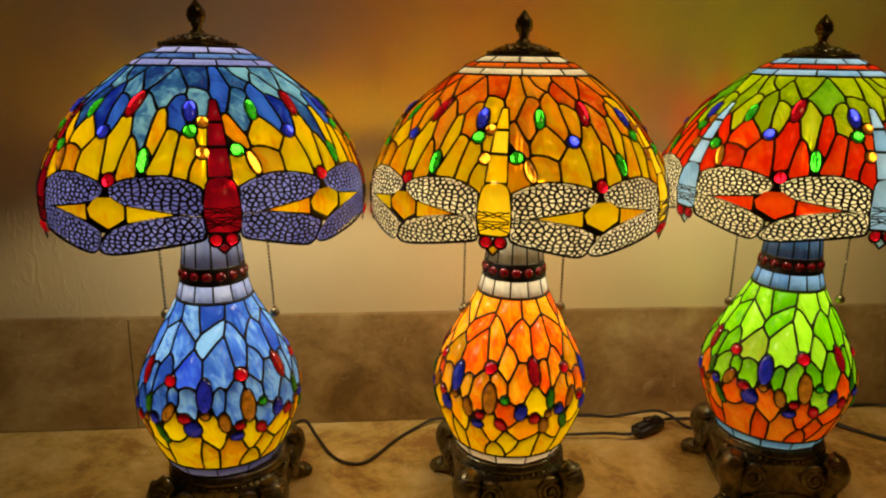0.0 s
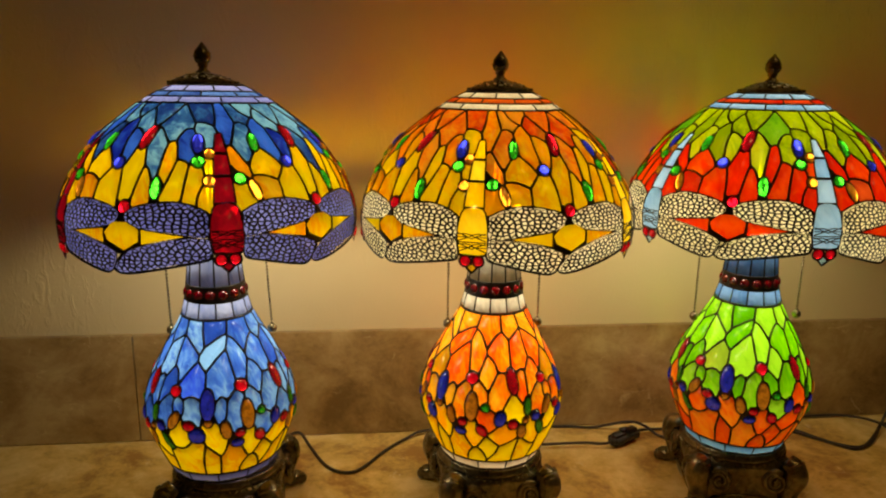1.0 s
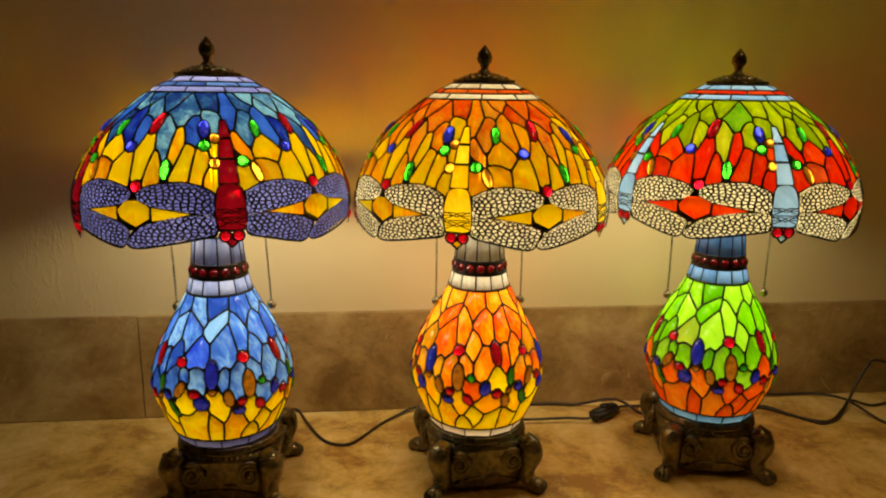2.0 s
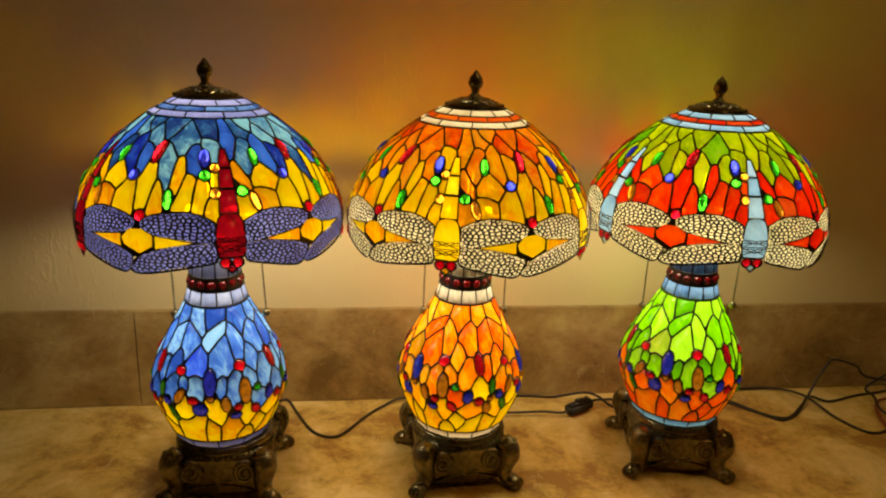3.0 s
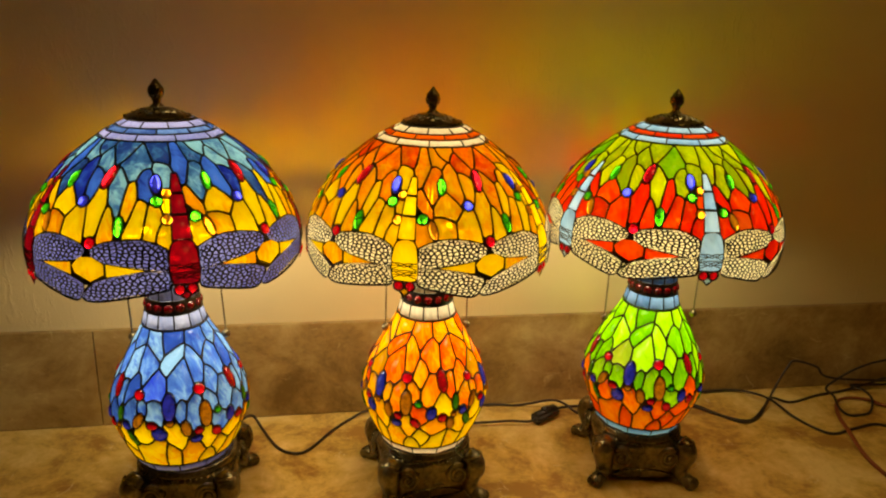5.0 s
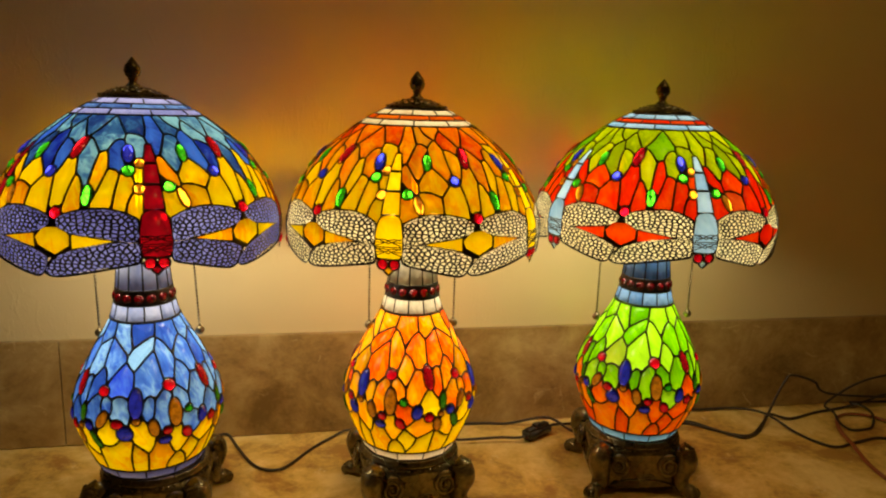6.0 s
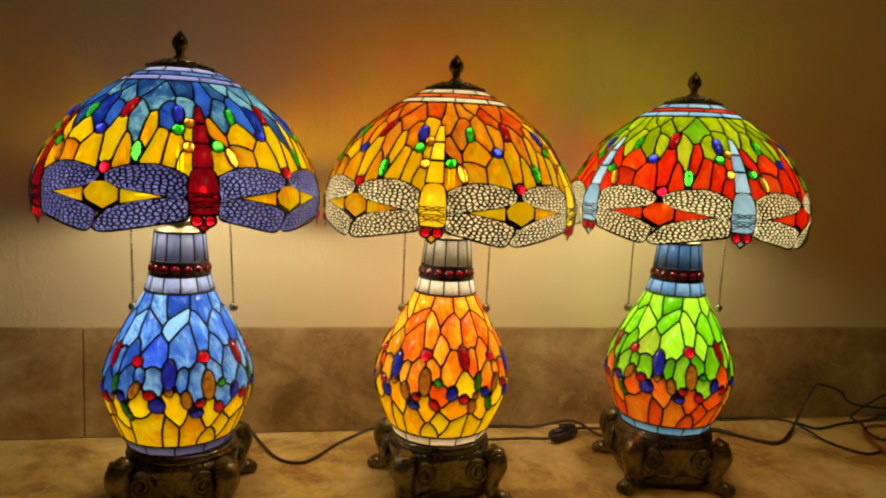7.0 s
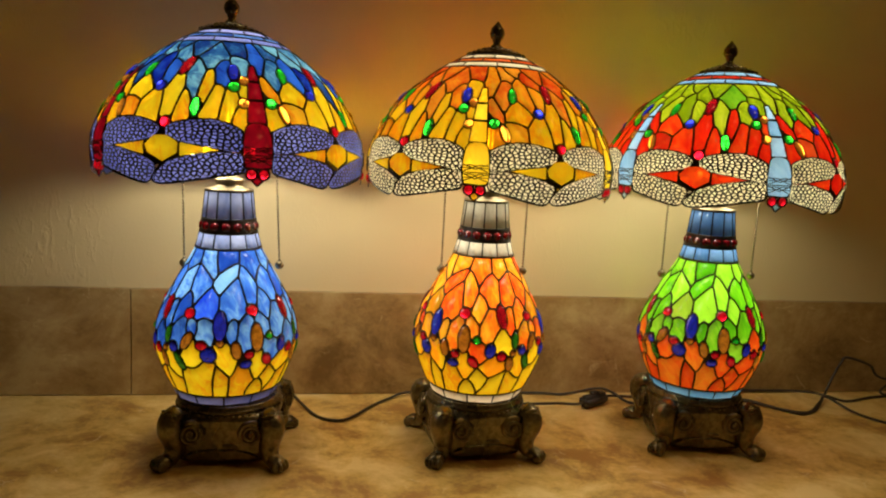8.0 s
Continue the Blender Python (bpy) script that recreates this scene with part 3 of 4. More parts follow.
HEXAGON = [(-6.4, 461), (-3.2, 472.5), (3.0, 473.5), (6.8, 465), (6.6, 452), (1.0, 441.5), (-5.4, 452)]


def bent(surf, pts, steps=4):
    f = [surf.flat(*p) for p in pts]
    f = [(x, y, 0) for x, y in f]
    return hull([(p[0], p[1]) for p in spline(f + f[:1], steps)])


def bricks(surf, z0, z1, count, period, gap, shift=0.0):
    """A row of equal pieces round the surface, for one sector."""
    w, out = period / count, []
    for k in range(count):
        a0, a1 = -period / 2 + (k + shift) * w, -period / 2 + (k + 1 + shift) * w
        (x0, y0), (x1, y1) = surf.flat(a0, z0), surf.flat(a1, z1)
        g = gap / surf.scale((y0 + y1) / 2)
        out.append([(x0 + g, y0 + g * 0.6), (x1 - g, y0 + g * 0.6), (x1 - g, y1 - g * 0.6), (x0 + g, y1 - g * 0.6)])
    return out


def shade_pattern():
    s, sets = SHADE, []
    for m in (1, -1):
        sets.append(("wing", "W", bent(s, [(a * m, z) for a, z in UPPER_WING])))
        sets.append(("wing", "W", bent(s, [(a * m, z) for a, z in (LOWER_WING if m > 0 else LONG_WING)])))
        sets.append(("glass_piece", "M", hull([s.flat(a * m, z) for a, z in ((29.0 if m > 0 else 28.3, 465.3), (20, 460.4), (14.0, 457.8), (22, 454.2), (29.0 if m > 0 else 28.3, 448.8))])))
    sets.append(("glass_piece", "M", hull([s.flat(36 + a, z) for a, z in HEXAGON])))
    sets.append(("glass_piece", "K", bent(s, THORAX, 3)))
    for z0, z1, w0, w1 in TAIL:
        sets.append(("glass_piece", "K", hull([s.flat(a, z) for a, z in ((-w0, z0), (w0, z0), (w1, z1), (-w1, z1))])))
    sets.append(("glass_piece", "S", hull([s.flat(a, z) for a, z in ((-1.5, 422), (0, 417), (1.5, 422), (0, 426))])))
    for m in (1, -1):
        sets.append(("eye", "r", ellipse(s, 2.35 * m, 430.5, 5.2, 5.4, 0)))
    for a, z, w, h, t, c in SHADE_GEMS:
        sets.append(("gem", c, ellipse(s, a, z, w, h, t)))
    solid = [p for _, _, p in sets]
    # the lead wall between wing and leaf, and the dark joints beside the insect
    y1 = s.flat(0, 601.5)[1]
    seam = hull([s.flat(36 + a, z) for a, z in ((-4, 470), (4, 470), (3, 486), (-3, 486))])
    leaves = SHADE_LEAVES + CROWN_LEAVES
    cells = leaf_cells(s, leaves, 72, solid + [seam], s.flat(0, 476)[1], y1, 0.00135)
    for (c, *_), p in zip(leaves, cells):
        if p:
            sets.append(("glass_piece", c, p))
    for z0, z1, c, sh in ((602.2, 609.2, "R", 0.2), (609.8, 615.4, "Q", 0.7), (616, 623, "R", 0.1)):
        for p in bricks(s, z0, z1, 2, 72, 0.0011, sh):
            sets.append(("glass_piece", c, p))
    return sets


# ---- the glass body's pattern: one third of it ----
BODY = Turned([(0.0690, 0.088), (0.0718, 0.0937), (0.0905, 0.134), (0.1010, 0.165), (0.1035, 0.190), (0.0950, 0.2268), (0.0726, 0.2715), (0.0484, 0.3165), (0.0397, 0.352), (0.0336, 0.4036)], 0.1)
BODY_LEAVES = [
    ("A", -52.5, 306, 10.5, 16.0, 0), ("A", -20.0, 305, 10.0, 19.0, 17), ("A", 2.6, 308, 12.0, 16.6, -15), ("A", 42.9, 303, 13.0, 20.0, -9), ("A", -45.0, 275, 12.0, 24.0, -8),
    ("A", -26.5, 277, 13.0, 21.0, 12), ("A", 5.0, 283, 9.5, 21.0, -28), ("A", 12.3, 256, 15.5, 27.0, -2), ("A", 28.0, 272, 9.5, 27.0, 0), ("A", 53.0, 278, 12.0, 24.0, 4),
    ("A", 41.6, 247, 9.4, 19.0, -6), ("B", -12.5, 249, 12.0, 19.0, -4), ("A", -37.0, 243, 8.5, 21.0, -15), ("A", -48.4, 232, 6.5, 20.0, -5), ("A", 51.2, 225, 11.0, 20.5, -11)]
WAIST_LEAVES = [
    ("A", -23.6, 216, 7.5, 8.5, 8), ("A", -12.5, 213, 8.6, 17.0, 3), ("A", 10.4, 213, 6.3, 16.4, -5), ("A", 19.6, 210, 9.0, 22.8, -11), ("A", 36.2, 223, 7.1, 13.3, 19),
    ("A", 42.6, 183, 11.0, 12.7, 12), ("A", -34.0, 209, 10.0, 19.0, 2), ("E", -57.0, 199, 11.0, 14.0, -2)]
FOOT_LEAVES = [
    ("Y", -20.5, 173, 11.8, 16.9, 0), ("Y", -18.0, 141, 16.0, 25.0, -15), ("Y", 5.4, 171, 9.6, 23.0, 12), ("Y", 1.0, 134, 9.3, 20.0, 0), ("Y", 17.7, 134, 14.5, 24.0, -5),
    ("Y", 30.9, 159, 10.5, 17.4, 1), ("Y", 31.0, 124, 9.0, 14.0, -39), ("Y", 44.2, 139, 13.0, 12.8, -5), ("Y", 54.5, 158, 13.0, 16.0, -4), ("Y", 58.0, 133, 12.0, 17.0, -16),
    ("Y", -44.5, 134, 12.0, 15.0, -4), ("Y", -41.0, 157, 9.0, 20.0, 10)]
BODY_GEMS = [(0, 221, 7.0, 17, 0, "b"), (-27.6, 235, 6, 6, 0, "r"), (27.6, 240, 6.4, 6.4, 0, "r"), (63, 238, 6.0, 15, 4, "d"), (-26.5, 198, 5.2, 11, -28, "a"), (0.4, 197, 4.2, 4.2, 0, "a"),
             (29.4, 203, 7.0, 16.5, 0, "a"), (-14, 193, 6.4, 5, 0, "r"), (-8.3, 180, 8.5, 9, 0, "b"), (12.8, 186, 5.2, 10.5, 10, "a"), (22.6, 179, 5, 4.8, 0, "r"), (38, 169, 5, 8, 30, "r"),
             (40.5, 203, 4.4, 4.4, 0, "g"), (20.5, 165, 6.5, 5, 0, "b"), (52, 188, 6.0, 9, -10, "b"), (-33, 167, 4.6, 12, 26, "e"), (-45.5, 203, 4.2, 10.5, -6, "e"),
             (-50, 166, 4.8, 10, 9, "a"), (-38.5, 187, 5.6, 5.8, 0, "b"), (62, 179, 5.4, 6.0, 0, "r"), (-47.5, 183, 3.8, 3.8, 0, "a")]


def body_pattern():
    s, sets = BODY, []
    for a, z, w, h, t, c in BODY_GEMS:
        sets.append(("gem", c, ellipse(s, a, z, w * 1.12, h * 1.1, t)))
    solid = [p for _, _, p in sets]
    leaves = BODY_LEAVES + WAIST_LEAVES + FOOT_LEAVES
    cells = leaf_cells(s, leaves, 120, solid, s.flat(0, 111)[1], s.flat(0, 319)[1], 0.00145)
    for (c, *_), p in zip(leaves, cells):
        if p:
            sets.append(("glass_piece", c, p))
    for z0, z1, c, sh in ((95.5, 110, "Z", 0.1), (320.5, 341, "T", 0.3), (362.5, 402, "T", 0.3)):
        for p in bricks(s, z0, z1, 4, 120, 0.0011, sh):
            sets.append(("glass_piece", c, p))
    for k in range(5):
        sets.append(("bead", "d", ellipse(s, -48 + 24 * k, 351.5, 6.0, 5.6, 0)))
    return sets


class Leaded:
    """Meshes of one leaded surface, built once and shared by all lamps."""

    def __init__(self, surf, sets, count, y0, y1, step, keep):
        self.surf, self.sets, self.count = surf, sets, count
        period = 360 / count
        P = math.radians(period) * surf.R
        V, at, faces = lead_sheet(surf, [p for _, _, p in sets], period, -P / 2, P / 2, y0, y1, step, keep)
        verts, every = [], []
        for k in range(count):
            a = math.radians(period * k)
            turn = np.array([[math.cos(a), -math.sin(a), 0], [math.sin(a), math.cos(a), 0], [0, 0, 1]])
            every += [tuple(i + len(at) * k for i in f) for f in faces]
            verts.append(at @ turn.T)
        self.lead = bpy.data.meshes.new("lead")
        self.lead.from_pydata(np.concatenate(verts).tolist(), [], every)
        bm = bmesh.new()
        bm.from_mesh(self.lead)
        bmesh.ops.remove_doubles(bm, verts=bm.verts[:], dist=0.00012)
        bm.to_mesh(self.lead)
        bm.free()
        self.lead.polygons.foreach_set("use_smooth", [True] * len(self.lead.polygons))
        self.lead.materials.append(LEAD)
        self.shapes = {}

    def fill(self, parent, palette, labels):
        """Puts every piece of glass into its lead."""
        for name, code, poly in self.sets:
            gem = name in ("gem", "eye", "bead")
            me = bpy.data.meshes.new(name)
            if gem:
                wide = math.sqrt(abs(area(poly)) / math.pi) * self.surf.scale(poly[0][1])
                v, f = cabochon(self.surf, poly, min(0.0036, 0.0010 + wide * 0.42))
                me.from_pydata([tuple(p) for p in v], [], f)
                me.polygons.foreach_set("use_smooth", [True] * len(f))
                me.materials.append(GEMS[code])
            else:
                v, f, slots = pane(self.surf, poly)
                me.from_pydata([tuple(p) for p in v], [], f)
                me.materials.append(palette[code])
                me.materials.append(CLEAR)
                me.polygons.foreach_set("material_index", slots)
                me.polygons.foreach_set("use_smooth", [k == 0 for k in slots])
            me.update()
            for k in range(self.count):
                ob = new(name, me)
                ob.parent = parent
                ob.rotation_euler[2] = 2 * math.pi * k / self.count
                if name in labels:
                    tagged(ob, label=labels[name])


def shade_keep(X, Y, D):
    low = SHADE.flat(0, 437.5)[1]
    return np.minimum(D, np.where(Y < low, 0.0024 - D, 1.0))


def body_keep(X, Y, D):
    return D


LEADED_SHADE = Leaded(SHADE, shade_pattern(), 5, SHADE.flat(0, 408)[1], SHADE.flat(0, 624.5)[1], 0.00115, shade_keep)
LEADED_BODY = Leaded(BODY, body_pattern(), 3, BODY.flat(0, 89)[1], BODY.flat(0, 403)[1], 0.00115, body_keep)


def filigree_meshes():
    out = []
    for name, code, poly in LEADED_SHADE.sets:
        if name == "wing":
            v, f = net(SHADE, poly, 0.0080, 0.0044, 0.00135, len(out) + 3)
            out.append(("filigree", v, f))
    bm = bmesh.new()
    # two bands of crossed wires with small loops between them
    for z0, z1 in ((464, 455), (452, 442)):
        mid = (z0 + z1) / 2
        for m in (-1, 1):
            for lo, hi in ((z1, z0), (z0, z1)):
                wire = spline([(m * 5.0, lo, 0), (m * 3.0, mid + (lo - mid) * 0.5, 0), (m * 1.2, mid, 0), (0, mid + (hi - mid) * 0.35, 0), (-m * 1.2, mid, 0)], 4)
                tube([SHADE.at(*SHADE.flat(p[0], p[1]), 0.0014) for p in wire], 0.00075, 5, bm)
            tube([SHADE.at(*SHADE.flat(m * 5.0, z0 - 1.5), 0.0014), SHADE.at(*SHADE.flat(m * 2.2, z0 - 0.5), 0.0014), SHADE.at(*SHADE.flat(0, z0 - 2), 0.0014)], 0.00075, 5, bm)
            tube([SHADE.at(*SHADE.flat(m * 5.1, mid), 0.0014), SHADE.at(*SHADE.flat(m * 2.0, mid), 0.0014)], 0.00065, 5, bm)
    tube([SHADE.at(*SHADE.flat(a, 453.5), 0.0014) for a in (-5.1, -2.5, 0, 2.5, 5.1)], 0.0008, 5, bm)
    bm.verts.index_update()
    out.append(("chest_filigree", [v.co[:] for v in bm.verts], [[v.index for v in f.verts] for f in bm.faces]))
    bm.free()
    meshes = []
    for name, v, f in out:
        me = bpy.data.meshes.new(name)
        me.from_pydata([tuple(p) for p in v], [], f)
        bm = bmesh.new()
        bm.from_mesh(me)
        bmesh.ops.remove_doubles(bm, verts=bm.verts[:], dist=0.00012)
        bm.to_mesh(me)
        bm.free()
        me.materials.append(LEAD)
        meshes.append((name, me))
    return meshes


FILIGREE = filigree_meshes()


# ---- the cast foot ----
def squircle(half, power, z, n=48):
    out = []
    for k in range(n):
        a = 2 * math.pi * (k + 0.5) / n
        c, s_ = math.cos(a), math.sin(a)
        r = half / ((abs(c) ** power + abs(s_) ** power) ** (1 / power))
        out.append((r * c, r * s_, z))
    return out


def foot_parts(ped):
    bm = bmesh.new()
    rows = [(0.058, 4, 0.008), (0.071, 5, 0.009), (0.0725, 5, 0.016), (0.0725, 5, 0.032), (0.0745, 4.2, 0.046), (0.0765, 3.4, 0.060), (0.0785, 2.8, 0.071), (0.0775, 2.3, 0.079), (0.072, 2, 0.085)]
    rings = [[bm.verts.new(p) for p in squircle(*r)] for r in rows]
    for a, b in zip(rings, rings[1:]):
        for k in range(48):
            bm.faces.new((a[k], a[(k + 1) % 48], b[(k + 1) % 48], b[k]))
    bm.faces.new(rings[0][::-1])
    bm.faces.new(rings[-1])
    part("body", bm, BRONZE, ped)
    part("top_plate", lathe([(0.058, 0.082), (0.0775, 0.0825), (0.0795, 0.0845), (0.0785, 0.087), (0.0760, 0.0885), (0.0765, 0.0905), (0.0745, 0.093), (0.069, 0.0935)], 56), BRONZE, ped)
    band = bmesh.new()
    for k in range(60):
        a = 2 * math.pi * k / 60
        blob(band, (0.0785 * math.cos(a), 0.0785 * math.sin(a), 0.0795), (0.0030, 0.0030, 0.0026), None, 6, 4)
    part("bead_band", band, BRONZE, ped)
    for k in range(4):
        turn = Matrix.Rotation(math.radians(45 + 90 * k), 4, "Z")
        leg = tube(spline([(0.088, 0, 0.080), (0.101, 0, 0.072), (0.1035, 0, 0.060), (0.098, 0, 0.044), (0.0955, 0, 0.028), (0.101, 0, 0.016), (0.112, 0, 0.010)], 5),
                   [0.0145 + 0.0035 * math.sin(math.pi * min(1, i / 19)) - 0.004 * max(0, i - 20) / 10 for i in range(31)], 12)
        bmesh.ops.transform(leg, matrix=turn, verts=leg.verts)
        part("leg", leg, BRONZE, ped)
        # feathered leaf over the knee
        leaf = bmesh.new()
        for j in range(8):
            for m in (-1, 1):
                z = 0.080 - 0.0048 * j
                x = 0.1065 + 0.009 * math.sin(math.pi * (j + 1.5) / 10.5)
                tube(spline([(x + 0.002, 0, z + 0.001), (x - 0.001, m * 0.009, z + 0.004), (x - 0.010, m * 0.019, z + 0.001)], 4), [0.0020, 0.0022, 0.0022, 0.0021, 0.0020, 0.0018, 0.0016, 0.0013, 0.0008], 6, leaf)
        tube(spline([(0.106, 0, 0.083), (0.118, 0, 0.066), (0.114, 0, 0.050), (0.108, 0, 0.038)], 4), [0.003] * 13, 6, leaf)
        bmesh.ops.transform(leaf, matrix=turn, verts=leaf.verts)
        part("leaf", leaf, BRONZE, ped)
        for m in (-1, 1):
            # a rolled scroll beside the knee, with its eye, a sprig above and a trailing leaf
            scroll = bmesh.new()
            pts = []
            for i in range(34):
                a = 0.9 + i * 0.40
                r = 0.0175 * (1 - i / 44)
                pts.append((r * math.cos(a), -0.002 - 0.004 * i / 34, r * math.sin(a)))
            tube(pts, [0.0046 - 0.00008 * i for i in range(34)], 7, scroll)
            blob(scroll, (0, -0.005, 0), (0.0042, 0.0036, 0.0042), None, 10, 6)
            tube(spline([(0.014, -0.001, 0.008), (0.022, -0.002, 0.000), (0.026, -0.001, -0.012), (0.024, 0.002, -0.022)], 4), [0.0040, 0.0044, 0.0046, 0.0046, 0.0044, 0.0042, 0.0040, 0.0036, 0.0033, 0.0030, 0.0026, 0.0022, 0.0016], 7, scroll)
            blob(scroll, (-0.026, -0.001, 0.012), (0.010, 0.0030, 0.0058), Matrix.Rotation(radians(20), 4, "Y"), 10, 6)
            mir = Matrix.Diagonal((m, 1, 1, 1))
            side = Matrix.Rotation(math.radians(90 * k + (0 if m > 0 else 90)), 4, "Z") @ Matrix.Translation((0.042 * m, -0.0755, 0.053)) @ Matrix.Rotation(radians(-10), 4, "X") @ mir
            bmesh.ops.transform(scroll, matrix=side, verts=scroll.verts)
            part("scroll", scroll, BRONZE, ped)
        paw = bmesh.new()
        blob(paw, (0.112, 0, 0.0115), (0.016, 0.0135, 0.0112), None, 14, 8)
        for j in range(4):
            yy = (j - 1.5) * 0.0066
            blob(paw, (0.124 - abs(j - 1.5) * 0.002, yy, 0.0085), (0.0085, 0.0040, 0.0084), None, 8, 6)
        bmesh.ops.transform(paw, matrix=turn, verts=paw.verts)
        part("paw_foot", paw, BRONZE, ped)
        # a low boss over the arched lower edge of each side
        boss = bmesh.new()
        blob(boss, (0.012, -0.0722, 0.033), (0.011, 0.0042, 0.0042), Matrix.Rotation(radians(4), 4, "Y"), 14, 8)
        tube(spline([(-0.052, -0.0722, 0.016), (-0.030, -0.0728, 0.024), (0, -0.0730, 0.026), (0.030, -0.0728, 0.024), (0.052, -0.0722, 0.016)], 5), 0.0022, 6, boss)
        bmesh.ops.transform(boss, matrix=Matrix.Rotation(math.radians(90 * k), 4, "Z"), verts=boss.verts)
        part("boss", boss, BRONZE, ped)


def cap_mesh():
    """Pierced domed cap over the shade's crown."""
    prof = [(0.0445, 0.6235), (0.0455, 0.6255), (0.0435, 0.6280), (0.0395, 0.6300), (0.0340, 0.6322), (0.0290, 0.6342), (0.0240, 0.6360), (0.0190, 0.6376), (0.0145, 0.6388), (0.0100, 0.6398)]
    n, bm, rings = 72, bmesh.new(), []
    for r, z in prof:
        rings.append([bm.verts.new((r * math.sin(2 * math.pi * k / n), -r * math.cos(2 * math.pi * k / n), z)) for k in range(n)])
    for j, (a, b) in enumerate(zip(rings, rings[1:])):
        for k in range(n):
            if (j == 4 and k % 6 in (1, 2)) or (j == 5 and k % 6 in (4, 5)) or (j == 6 and k % 6 == 1):
                continue
            bm.faces.new((a[k], a[(k + 1) % n], b[(k + 1) % n], b[k]))
    for j in range(3):
        for k in range(14):
            a = 2 * math.pi * (k + 0.5 * j) / 14
            r = 0.0335 - 0.006 * j
            blob(bm, (r * math.sin(a), -r * math.cos(a), 0.6326 + 0.0021 * j), (0.0016, 0.0016, 0.0011), None, 6, 4)
    for k in range(24):
        a = 2 * math.pi * k / 24
        blob(bm, (0.0437 * math.sin(a), -0.0437 * math.cos(a), 0.6278), (0.0022, 0.0022, 0.0016), None, 6, 4)
    return bm


def finial_mesh():
    prof = [(0.0060, 0.6380), (0.0090, 0.6396), (0.0092, 0.6415), (0.0060, 0.6435), (0.0052, 0.6470), (0.0072, 0.6490), (0.0060, 0.6505), (0.0088, 0.6535), (0.0106, 0.6580), (0.0108, 0.6605),
            (0.0098, 0.6630), (0.0104, 0.6640), (0.0088, 0.6675), (0.0062, 0.6715), (0.0034, 0.6750), (0.0008, 0.6785)]
    return lathe(prof, 36, lambda a, r, z: r * (1 + (0.10 * math.sin(6 * a + 900 * z) if z > 0.652 else 0)))


